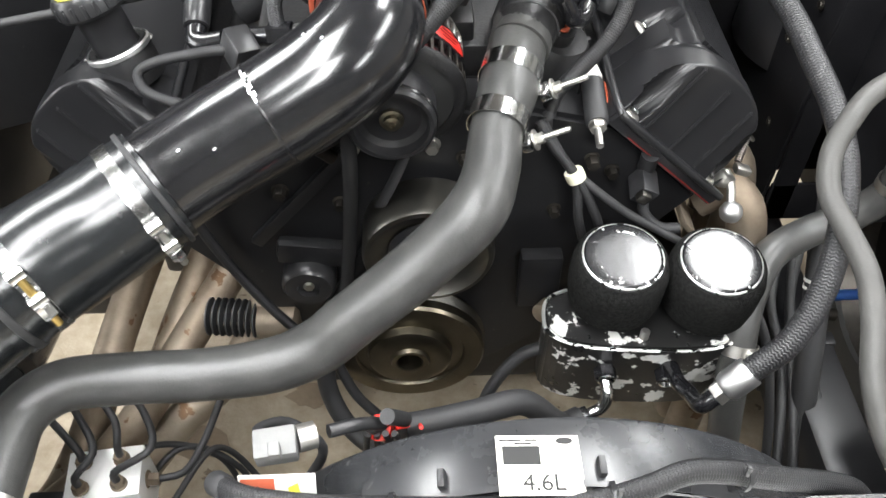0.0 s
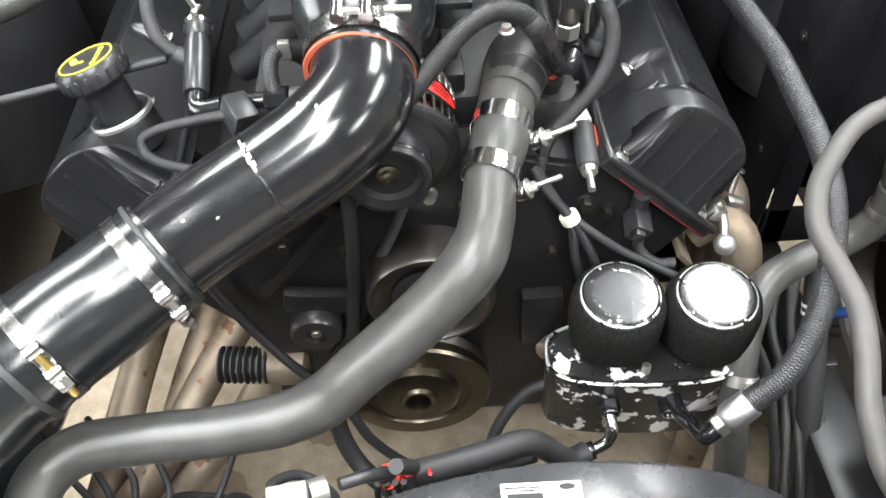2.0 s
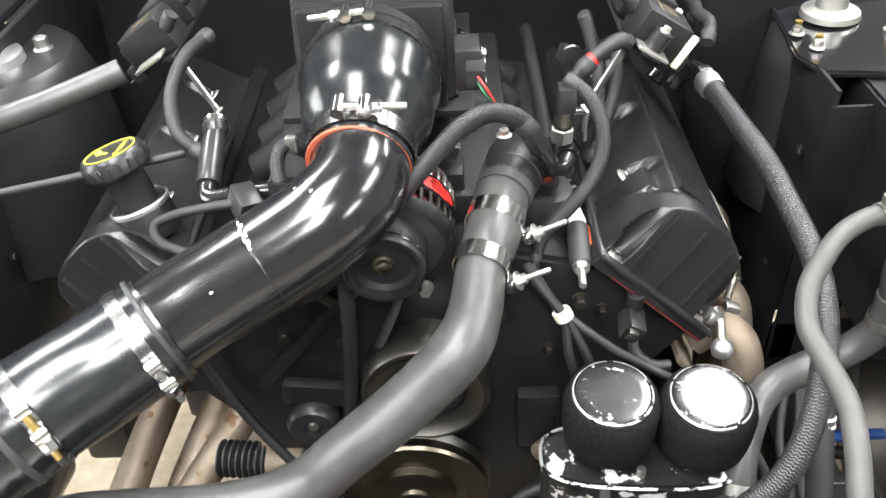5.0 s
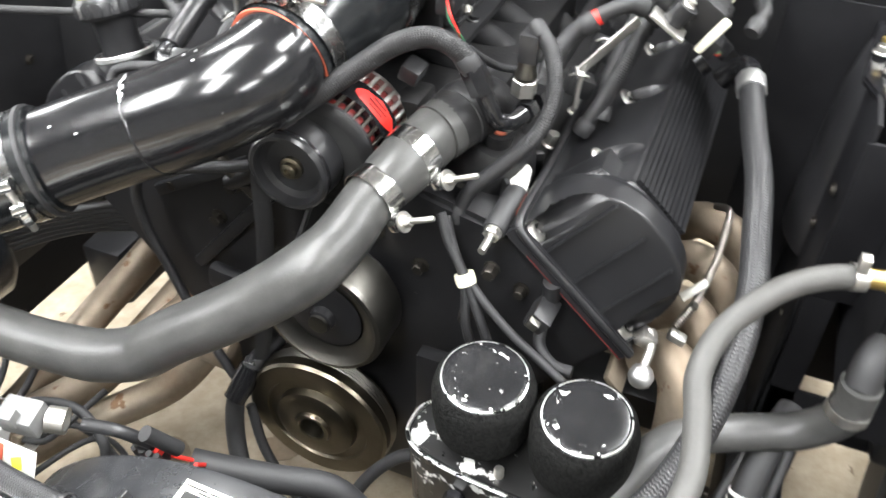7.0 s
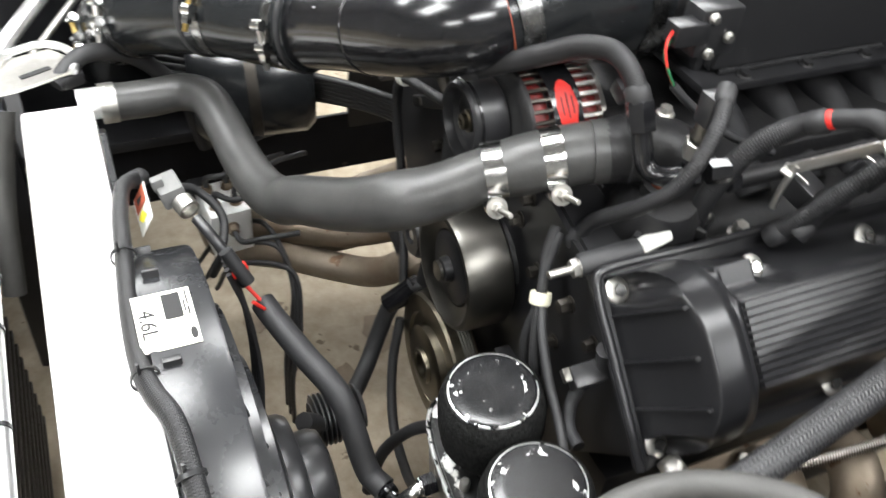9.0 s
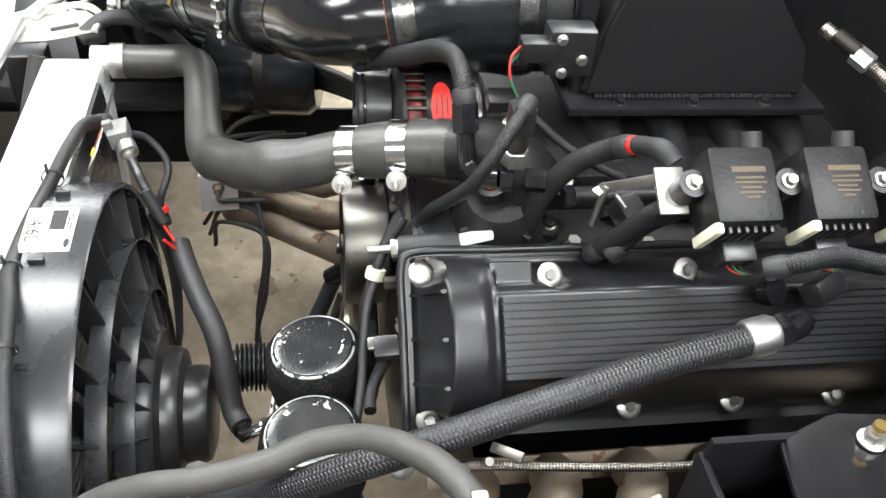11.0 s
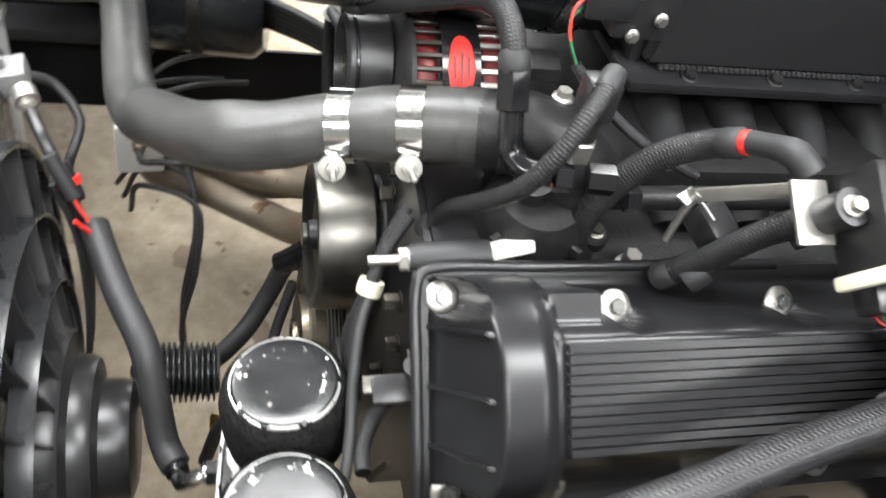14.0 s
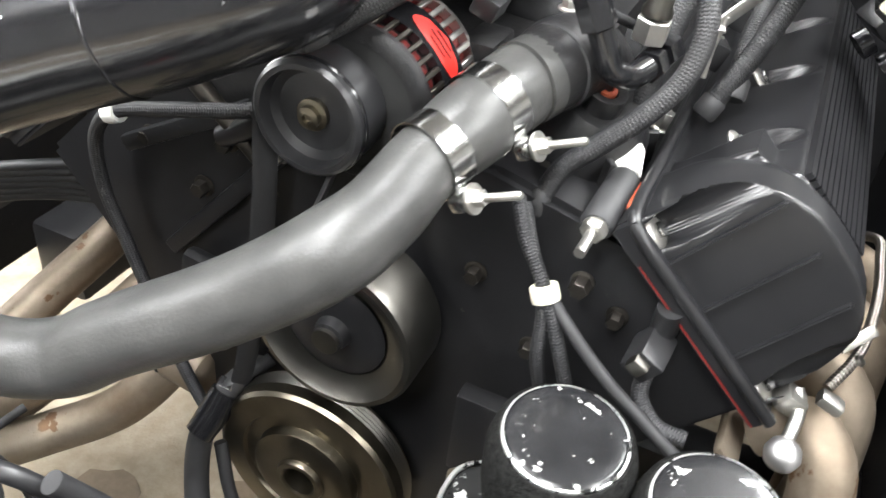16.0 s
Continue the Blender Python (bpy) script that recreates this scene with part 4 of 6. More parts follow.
th = thing("thermostat_housing", "dull black cast thermostat housing with bolted lugs", "thermostat housing")
part("neck", sweep([(0.108, 0.738, 0.848), (0.118, 0.772, 0.852), (0.125, 0.800, 0.838), (0.128, 0.82, 0.81)], [0.031, 0.034, 0.040, 0.045], 28), "cast_black", th)
part("wire_ring", lathe([(0.0315, -0.003), (0.0335, -0.002), (0.0335, 0.002), (0.0315, 0.003)], place((0.1145, 0.757, 0.851), (0.25, 0.95, 0.10)), 36, closed=True), "black_rubber", th)
TH = place((0.146, 0.790, 0.790), (0.25, -0.10, 1))
part("base", lathe([(0, -0.045), (0.062, -0.045), (0.064, -0.030), (0.052, -0.020), (0.047, 0.0), (0.043, 0.018), (0.034, 0.032), (0, 0.036)], TH, 40), "cast_black", th)
for ang in (10, 95, 185, 280):
    bs = part("boss", lathe([(0, -0.05), (0.012, -0.05), (0.0125, -0.014), (0.010, -0.011), (0, -0.011)], TH @ pose(0.056 * math.cos(radians(ang)), 0.056 * math.sin(radians(ang)), 0), 20), "cast_black", th)
    part("boss_bolt", hex_head(TH @ pose(0.056 * math.cos(radians(ang)), 0.056 * math.sin(radians(ang)), -0.011), 0.010, 0.006, 0.008), "dark_steel", bs)
for ang in (50, 140, 235, 320):
    part("gusset", box((0.030, 0.006, 0.055), TH @ pose(0, 0, 0, 0, 0, ang) @ pose(0.044, 0, -0.012, 0, -12, 0), 0.002), "cast_black", th)
lug = part("lug", lathe([(0, -0.02), (0.016, -0.02), (0.016, 0), (0.009, 0), (0.008, -0.004), (0, -0.004)], place((0.155, 0.775, 0.838), (0.25, -0.2, 1)), 24), "cast_black", th)
part("orange_plug", lathe([(0, -0.003), (0.0078, -0.003), (0.0075, 0.001), (0.004, 0.0015), (0.003, -0.001), (0, -0.001)], place((0.155, 0.775, 0.838), (0.25, -0.2, 1)), 20), "orange", lug)
part("bolt", hex_head(place((0.108, 0.800, 0.880), (0, 0, 1)), 0.011, 0.008, 0.009), "zinc", th)
part("bolt", hex_head(place((0.172, 0.822, 0.815), (0.4, 0, 1)), 0.010, 0.007, 0.008), "zinc", th)

# ---- alternator ----
alt = thing("alternator", "black slotted alternator with red windings and a red oval badge", "alternator")
AX, AY, AZ, AR = -0.014, 0.690, 0.808, 0.063
AM = place((AX, AY, AZ), (0, 1, 0))
part("core", lathe([(0, 0), (0.030, 0), (0.050, 0.004), (0.054, 0.010), (0.054, 0.092), (0.045, 0.100), (0, 0.104)], AM, 48), "ink", alt)
part("winding", lathe([(0.0545, 0.012), (0.057, 0.016), (0.057, 0.026), (0.0545, 0.032)], AM, 48), "copper_red", alt)
part("winding", lathe([(0.0545, 0.072), (0.057, 0.076), (0.057, 0.086), (0.0545, 0.090)], AM, 48), "copper_red", alt)
part("middle_shell", lathe([(0.055, 0.034), (AR, 0.034), (AR, 0.068), (0.055, 0.068)], AM, 64), "gloss_black", alt)
part("front_ring", lathe([(0.050, 0.002), (0.060, 0.004), (0.0635, 0.008), (0.0635, 0.012), (0.055, 0.013)], AM, 64), "cast_black", alt)
part("rear_ring", lathe([(0.055, 0.090), (0.0630, 0.090), (0.062, 0.096), (0.050, 0.104), (0.02, 0.106), (0, 0.106)], AM, 64), "zinc", alt)
for k in range(34):
    a = 2 * math.pi * k / 34
    part("vane", box((0.0042, 0.0042, 0.026), AM @ pose(0, 0, 0, 0, 0, math.degrees(a)) @ pose(0.0612, 0, 0.022), 0.0008, seg=1), "gunmetal", alt)
    part("rear_vane", box((0.0046, 0.0046, 0.024), AM @ pose(0, 0, 0, 0, 0, math.degrees(a)) @ pose(0.0608, 0, 0.080), 0.0008, seg=1), "zinc", alt)
bm = bmesh.new()
rows = []
for i in range(9):
    v = -1 + 2 * i / 8
    rows.append([])
    for j in range(13):
        u = -1 + 2 * j / 12
        w = math.sqrt(max(0.0, 1 - v * v))
        ang = radians(44) + u * w * 0.46
        rows[-1].append(bm.verts.new((AX + (AR + 0.0009) * math.cos(ang), AY + 0.051 + v * 0.0125, AZ + (AR + 0.0009) * math.sin(ang))))
for i in range(8):
    for j in range(12):
        try:
            bm.faces.new((rows[i][j], rows[i][j + 1], rows[i + 1][j + 1], rows[i + 1][j]))
        except ValueError:
            pass
bmesh.ops.remove_doubles(bm, verts=bm.verts, dist=1e-5)
badge = part("badge", bm, "red", alt, "bright red oval badge")
for k, dv in enumerate((-0.006, 0.0, 0.006)):
    a0 = radians(44)
    b = box((0.0005, 0.0016, 0.026 - abs(dv) * 1.2), Matrix.Translation((AX + (AR + 0.0012) * math.cos(a0), AY + 0.051 + dv, AZ + (AR + 0.0012) * math.sin(a0))) @ pose(0, 0, 0, 0, 46 - 90 + 0, 0) @ pose(0, 0, 0, 0, 0, 0), 0)
    part("print_bar", b, "copper_red", badge)
part("mount_ear", box((0.03, 0.05, 0.03), pose(AX + 0.060, AY + 0.115, AZ + 0.02), 0.006), "cast_black", alt)
part("rear_plug", box((0.022, 0.030, 0.018), pose(0.045, 0.802, 0.868, 0, 20, 0), 0.003), "plastic", alt)

# ---- big hoses over the bank ----
b = thing("braided_hose", "thick black braided breather hose with silver end collars", "hose")
BR = [(0.387, 0.948, 0.847), (0.399, 0.880, 0.840), (0.415, 0.804, 0.828), (0.424, 0.738, 0.811), (0.431, 0.680, 0.794), (0.431, 0.624, 0.770), (0.420, 0.566, 0.727), (0.398, 0.520, 0.681), (0.369, 0.492, 0.644), (0.336, 0.481, 0.615)]
part("sleeve", sweep(BR, 0.0135, 24, 0.006), "hose_braid", b)
dv = Vector(BR[0]) - Vector(BR[1])
cl = part("collar", lathe([(0, 0), (0.0160, 0), (0.0168, 0.003), (0.0168, 0.024), (0.015, 0.028), (0, 0.028)], place(BR[0], dv), 10), "aluminium", b, "silver end collar")
el = sweep([Vector(BR[0]) + dv.normalized() * 0.026, Vector(BR[0]) + dv.normalized() * 0.045, (0.372, 1.005, 0.850), (0.362, 1.012, 0.838), (0.350, 1.012, 0.822)], [0.013, 0.0125, 0.012, 0.0115, 0.013], 16)
part("elbow", el, "gloss_black", b, "black swivel elbow")
part("swivel_nut", hex_head(place(Vector(BR[0]) + dv.normalized() * 0.027, dv), 0.027, 0.014), "gloss_black", b)
dv2 = (Vector(BR[-1]) - Vector(BR[-2])).normalized()
part("collar", lathe([(0, 0), (0.0165, 0), (0.0172, 0.003), (0.0172, 0.028), (0.014, 0.034), (0, 0.034)], place(BR[-1], dv2), 10), "aluminium", b, "silver end collar")
part("swivel_nut", hex_head(place(Vector(BR[-1]) + dv2 * 0.034, dv2), 0.022, 0.012), "zinc", b)
e0 = Vector(BR[-1]) + dv2 * 0.044
part("elbow", sweep([e0, e0 + dv2 * 0.018, (0.290, 0.492, 0.553), (0.282, 0.510, 0.548), (0.280, 0.548, 0.534)], [0.0095, 0.0095, 0.0092, 0.009, 0.010], 16), "gloss_black", b, "black swivel elbow")
g = thing("heater_hose", "dull grey rubber hose arching over the bank", "hose")
GR = [(0.519, 0.706, 0.818), (0.494, 0.700, 0.816), (0.463, 0.683, 0.810), (0.438, 0.658, 0.802), (0.413, 0.626, 0.782), (0.404, 0.588, 0.764), (0.411, 0.553, 0.753), (0.417, 0.502, 0.744), (0.411, 0.456, 0.731), (0.404, 0.407, 0.701), (0.415, 0.356, 0.665), (0.449, 0.303, 0.639)]
part("tube", sweep(GR, 0.0115, 22, 0.006), "grey_rubber", g)
part("clamp", lathe([(0.0117, -0.006), (0.0128, -0.006), (0.0128, 0.006), (0.0117, 0.006)], place((0.512, 0.705, 0.818), (1, 0.3, 0)), 24, closed=True), "zinc", g)
part("clamp_ear", box((0.010, 0.012, 0.016), pose(0.512, 0.702, 0.836), 0.002), "zinc", g)
part("nipple", lathe([(0, 0), (0.009, 0), (0.0095, 0.02), (0.012, 0.021), (0.012, 0.032), (0, 0.032)], place((0.518, 0.707, 0.818), (1, 0.25, -0.05)), 16), "brass", g, "brass nipple")
lh = thing("lower_hose", "fat dull black coolant hose beside the breather tank", "hose")
LH = [(0.552, 0.696, 0.705), (0.550, 0.696, 0.660), (0.520, 0.696, 0.620), (0.461, 0.680, 0.606), (0.402, 0.640, 0.608), (0.368, 0.588, 0.590), (0.357, 0.548, 0.545), (0.360, 0.530, 0.475), (0.370, 0.517, 0.385), (0.372, 0.51, 0.30)]
part("tube", sweep(LH, 0.0195, 24), "rubber", lh)
part("worm_clamp", lathe([(0.0203, -0.007), (0.0215, -0.007), (0.0215, 0.007), (0.0203, 0.007)], place((0.359, 0.552, 0.552), (0.15, 0.6, 0.8)), 32, closed=True), "zinc", lh)
part("worm_housing", box((0.012, 0.012, 0.020), pose(0.364, 0.530, 0.562, 40, 0, 0), 0.003), "zinc", lh)
part("worm_clamp", lathe([(0.0203, -0.006), (0.0213, -0.006), (0.0213, 0.006), (0.0203, 0.006)], place((0.551, 0.696, 0.668), (0.05, 0, 1)), 32, closed=True), "zinc", lh)

# ---- looms ----
loom("alternator_loom", [(-0.03, 0.655, 0.872), (0.000, 0.680, 0.893), (0.030, 0.705, 0.915), (0.060, 0.725, 0.936), (0.090, 0.738, 0.944), (0.115, 0.742, 0.936), (0.132, 0.744, 0.918)], 0.0115, "wide black ribbed sleeve arching over the alternator")
fit = thing("hose_fitting", "black anodised swivel fitting at the thermostat housing", "hose fitting")
part("collar", hex_head(place((0.131, 0.744, 0.920), (0.45, 0.05, -0.9)), 0.023, 0.030), "gloss_black", fit)
part("body", lathe([(0, 0), (0.0095, 0), (0.0095, 0.018), (0, 0.018)], place((0.145, 0.745, 0.893), (0.45, 0.05, -0.9)), 20), "gloss_black", fit)
part("elbow", sweep([(0.152, 0.746, 0.880), (0.158, 0.748, 0.866), (0.170, 0.756, 0.860), (0.178, 0.775, 0.862)], 0.0095, 16), "gloss_black", fit)
part("swivel_nut", hex_head(place((0.178, 0.776, 0.862), (0.2, 1, 0.05)), 0.022, 0.014), "gloss_black", fit)
part("second_nut", hex_head(place((0.182, 0.800, 0.863), (0.2, 1, 0.05)), 0.020, 0.022), "gloss_black", fit)
sen = thing("pressure_sensor", "brass hexagon pressure sensor with a black plug", "sensor")
part("hexagon", hex_head(place((0.172, 0.789, 0.876), (0.05, 0, 1)), 0.023, 0.018), "zinc", sen)
part("body", lathe([(0, 0), (0.011, 0), (0.0115, 0.004), (0.0095, 0.008), (0.009, 0.026), (0, 0.026)], place((0.173, 0.789, 0.896), (0.05, 0, 1)), 20), "dark_steel", sen)
part("plug", box((0.020, 0.024, 0.030), pose(0.176, 0.789, 0.930), 0.003), "plastic", sen)
LS = [(0.180, 0.792, 0.948), (0.200, 0.775, 0.935), (0.212, 0.755, 0.905), (0.208, 0.740, 0.875), (0.190, 0.728, 0.847), (0.168, 0.722, 0.822), (0.145, 0.716, 0.795), (0.135, 0.705, 0.765)]
loom("sensor_loom", LS, 0.0085, "black braided loom curling down from the pressure sensor")
LR = [(0.176, 0.830, 0.740), (0.174, 0.818, 0.771), (0.176, 0.816, 0.815), (0.178, 0.829, 0.853), (0.184, 0.852, 0.887), (0.196, 0.874, 0.908), (0.214, 0.884, 0.924)]
lr = loom("coil_loom", LR, 0.0110, "thick black braided loom with a red end band")
part("red_band", lathe([(0.0085, 0), (0.0090, 0.001), (0.0090, 0.008), (0.0085, 0.009), (0, 0.009)], place((0.213, 0.884, 0.924), (0.75, 0.3, 0.55)), 20), "red", lr)
part("boot", sweep([(0.219, 0.887, 0.929), (0.235, 0.893, 0.938), (0.250, 0.898, 0.944), (0.262, 0.905, 0.938)], [0.0085, 0.0085, 0.010, 0.010], 16), "black_rubber", lr)
loom("side_loom", [(0.222, 0.872, 0.800), (0.238, 0.888, 0.835), (0.250, 0.903, 0.868), (0.258, 0.922, 0.892), (0.262, 0.945, 0.906)], 0.0105, "black braided loom running under the coils")
loom("rear_loom", [(0.238, 0.885, 0.815), (0.236, 0.915, 0.850), (0.24, 0.96, 0.872), (0.24, 1.10, 0.89)], 0.0105, "black braided loom along the cam cover")
lf = loom("fan_loom", [(-0.175, 0.330, 0.700), (-0.150, 0.312, 0.712), (-0.10, 0.302, 0.714), (-0.03, 0.296, 0.716), (0.06, 0.290, 0.722), (0.13, 0.290, 0.728), (0.17, 0.296, 0.738), (0.205, 0.306, 0.742), (0.28, 0.312, 0.715), (0.37, 0.325, 0.66), (0.42, 0.33, 0.57)], 0.0105, "black braided loom tied along the fan shroud")
for q, dq in (((-0.03, 0.296, 0.716), (1, 0, 0.05)), ((0.145, 0.292, 0.731), (1, 0.1, 0.2)), ((0.25, 0.309, 0.727), (1, 0.1, -0.35))):
    part("tie", lathe([(0.0115, -0.002), (0.0128, -0.002), (0.0128, 0.002), (0.0115, 0.002)], place(q, dq), 20, closed=True), "plastic", lf)
    part("tie_tail", box((0.004, 0.003, 0.014), pose(q[0], q[1] - 0.004, q[2] + 0.014), 0.0005), "plastic", lf)

# ---- timing cover details ----
for x, z, ac in ((0.100, 0.694, 0.012), (0.048, 0.725, 0.012), (-0.161, 0.680, 0.013), (-0.132, 0.735, 0.013), (-0.215, 0.715, 0.011), (-0.095, 0.660, 0.011), (0.155, 0.640, 0.011), (0.125, 0.560, 0.011), (-0.14, 0.560, 0.011), (0.062, 0.765, 0.012), (-0.085, 0.765, 0.012), (0.215, 0.700, 0.011)):
    part("cover_bolt", hex_head(place((x, 0.699, z), Y_AX), ac, 0.012, ac * 0.8), "gunmetal", engine)
for p, q, w in (((-0.075, 0.745), (-0.20, 0.60), 0.012), ((-0.10, 0.78), (-0.24, 0.70), 0.012), ((-0.06, 0.60), (-0.13, 0.46), 0.010)):
    m = Vector((p[0] + q[0], 0, p[1] + q[1])) / 2
    d = Vector((q[0] - p[0], 0, q[1] - p[1]))
    part("cover_rib", box((w, 0.016, d.length), Matrix.Translation((m.x, 0.694, m.z)) @ frame_of(d, (0, 1, 0)).to_4x4() @ pose(0, 0, 0, 0, 0, 90), 0.004), "black_paint", engine)
part("water_pump", lathe([(0, 0), (0.060, 0), (0.066, -0.01), (0.066, -0.03), (0, -0.03)], place((0.006, 0.692, 0.63), Y_AX), 40), "cast_black", engine)
brk = thing("idler_bracket", "black cast bracket carrying the idler and alternator", "bracket")
part("arm", prism([(-0.12, -0.03), (-0.02, -0.055), (0.05, -0.03), (0.06, 0.03), (0.0, 0.05), (-0.10, 0.02)], 0.022, Matrix.Translation((-0.035, 0.692, 0.800)) @ XZ, 0.004), "cast_black", brk)
part("rod", lathe([(0, 0), (0.008, 0), (0.008, 0.085), (0, 0.085)], place((-0.095, 0.690, 0.735), (-0.55, -0.05, 0.55)), 16), "gunmetal", brk)
part("stay", sweep([(-0.13, 0.69, 0.745), (-0.10, 0.685, 0.765), (-0.06, 0.685, 0.80)], 0.010, 14), "black_paint", brk)
for x, z in ((-0.075, 0.748), (0.012, 0.752)):
    part("bolt", hex_head(place((x, 0.690, z), Y_AX), 0.013, 0.012, 0.010), "zinc", brk)
belt = thing("drive_belt", "narrow black ribbed drive belt from idler to damper", "belt")
part("strand", sweep([(-0.073, 0.668, 0.81), (-0.078, 0.668, 0.70), (-0.095, 0.664, 0.55), (-0.117, 0.662, 0.44)], 0.010, 8, flat=0.3), "black_rubber", belt)
part("strand", sweep([(-0.012, 0.668, 0.768), (-0.030, 0.668, 0.72), (-0.055, 0.668, 0.665)], 0.010, 8, flat=0.3), "black_rubber", belt)
ten = thing("belt_tensioner", "black belt tensioner with a small silver centre", "belt tensioner")
TP = (-0.140, 0.660, 0.556)
part("drum", lathe([(0, 0), (0.030, 0), (0.033, 0.004), (0.033, 0.030), (0.028, 0.036), (0.014, 0.036), (0.013, 0.030), (0, 0.030)], place((TP[0], 0.690, TP[2]), Y_AX), 40), "plastic", ten)
part("bolt", hex_head(place((TP[0], 0.662, TP[2]), Y_AX), 0.012, 0.006, 0.008), "zinc", ten)
part("arm", box((0.09, 0.02, 0.035), pose(TP[0] + 0.01, 0.680, TP[2] + 0.040, 0, 8, 0), 0.012), "black_paint", ten)
pump = thing("power_pump", "black ribbed boot and silver pump body beside the engine", "pump")
part("body", lathe([(0, 0), (0.024, 0), (0.026, 0.004), (0.026, 0.05), (0.018, 0.055), (0, 0.055)], place((-0.222, 0.70, 0.44), (1, -0.1, 0)), 28), "exhaust", pump)
for k in range(8):
    part("bellow", lathe([(0.018, 0), (0.026, 0.003), (0.026, 0.005), (0.018, 0.008)], place((-0.222 - 0.009 * k, 0.701 + 0.0009 * k, 0.44), (-1, 0.1, 0)), 28), "black_rubber", pump)

# cable round the timing cover
cw = thing("timing_cable", "black braided cable looped round the timing cover with a white clip", "cable")
part("sleeve", sweep([(-0.060, 0.682, 0.795), (-0.11, 0.672, 0.782), (-0.17, 0.668, 0.766), (-0.226, 0.668, 0.746), (-0.252, 0.672, 0.715), (-0.256, 0.675, 0.66), (-0.238, 0.678, 0.59), (-0.205, 0.672, 0.52), (-0.165, 0.660, 0.465), (-0.135, 0.650, 0.440)], 0.0065, 14), "braid", cw)
part("clip", lathe([(0, -0.007), (0.0095, -0.007), (0.010, -0.004), (0.010, 0.004), (0.0095, 0.007), (0, 0.007)], place((-0.224, 0.668, 0.747), (-0.9, 0, -0.35)), 12), "white_plastic", cw, "white plastic clip")
wire("loop_hose", [(-0.10, 0.70, 0.50), (-0.118, 0.655, 0.478), (-0.130, 0.630, 0.440), (-0.128, 0.612, 0.390), (-0.105, 0.585, 0.350), (-0.060, 0.545, 0.345), (-0.015, 0.50, 0.37), (0.01, 0.46, 0.42)], 0.0125, "black_rubber", "black rubber hose curving below the crank damper", "hose", seg=18)
wire("thin_hose", [(-0.118, 0.640, 0.42), (-0.09, 0.62, 0.36), (-0.03, 0.60, 0.31), (0.06, 0.585, 0.315), (0.13, 0.575, 0.36)], 0.007, "black_rubber", "thin black hose below the damper", "hose")
fitb = thing("hose_fitting", "black angled hose fitting near the damper", "hose fitting")
part("body", sweep([(-0.118, 0.655, 0.480), (-0.122, 0.640, 0.462), (-0.128, 0.622, 0.445)], [0.015, 0.016, 0.0145], 14), "gloss_black", fitb)
part("nut", hex_head(place((-0.118, 0.655, 0.478), (0, 1, 0.5)), 0.026, 0.012), "gloss_black", fitb)

# ---- wires and sensors between tank and cam cover ----
sp = thing("stud_sensor", "black cylinder sensor with a silver stud and a pale tag", "sensor")
part("barrel", lathe([(0, 0), (0.0120, 0), (0.0125, 0.003), (0.0125, 0.058), (0.0105, 0.062), (0, 0.062)], place((0.188, 0.742, 0.788), (-0.05, -1, -0.10)), 24), "black_rubber", sp)
part("nut", hex_head(place((0.1850, 0.681, 0.7815), (-0.05, -1, -0.10)), 0.016, 0.008, 0.0095), "zinc", sp)
part("stud", lathe([(0, 0), (0.0042, 0), (0.0042, 0.024), (0, 0.024)], place((0.1846, 0.674, 0.7807), (-0.05, -1, -0.10)), 12), "zinc", sp)
part("tag", box((0.020, 0.036, 0.010), pose(0.186, 0.758, 0.7945, 6, -30, 6), 0.003), "white_plastic", sp, "pale plastic tag")
part("sealant_blob", box((0.014, 0.034, 0.012), pose(0.1965, 0.726, 0.785, 10, 20, 10), 0.004), "orange", sp, "smear of orange sealant")
bolt = thing("stud_bolt", "brown rusty bolt end below the stud sensor", "bolt")
part("head", hex_head(place((0.186, 0.682, 0.733), Y_AX), 0.013, 0.014, 0.009), "gunmetal", bolt)
cb = thing("cable_bundle", "three black cables held by a pale clip", "cable")
part("clip", lathe([(0, -0.006), (0.0105, -0.006), (0.011, -0.003), (0.011, 0.003), (0.0105, 0.006), (0, 0.006)], place((0.165, 0.661, 0.728), (0.45, -0.25, -0.85)), 14), "cream", cb, "pale plastic clip")
part("cable", sweep([(0.125, 0.690, 0.780), (0.140, 0.675, 0.758), (0.160, 0.664, 0.735), (0.168, 0.656, 0.715), (0.172, 0.648, 0.68), (0.182, 0.650, 0.64)], 0.0055, 12), "braid", cb)
part("cable", sweep([(0.130, 0.692, 0.775), (0.148, 0.672, 0.750), (0.166, 0.660, 0.728), (0.180, 0.652, 0.705), (0.195, 0.648, 0.67), (0.205, 0.655, 0.63)], 0.0055, 12), "braid", cb)
part("cable", sweep([(0.168, 0.662, 0.727), (0.190, 0.652, 0.712), (0.225, 0.645, 0.685), (0.265, 0.640, 0.660), (0.300, 0.632, 0.640), (0.34, 0.62, 0.60)], 0.0048, 12), "black_rubber", cb)
cp = thing("plug_connector", "black plug connector with a grey lock beside the cam cover", "connector")
part("shell", box((0.022, 0.034, 0.026), pose(0.246, 0.672, 0.700, 10, 30, 0), 0.003), "plastic", cp)
part("lock", box((0.013, 0.010, 0.013), pose(0.242, 0.653, 0.702, 10, 30, 0), 0.002), "dark_steel", cp)
part("barrel", lathe([(0, 0), (0.010, 0), (0.010, 0.024), (0, 0.024)], place((0.250, 0.688, 0.712), (0, -0.2, 1)), 16), "plastic", cp)
part("tail", sweep([(0.248, 0.668, 0.688), (0.250, 0.660, 0.668), (0.268, 0.650, 0.655), (0.290, 0.648, 0.655)], 0.0065, 12), "braid", cp)
kn = thing("ball_lever", "silver ball-ended lever below the cam cover corner", "lever")
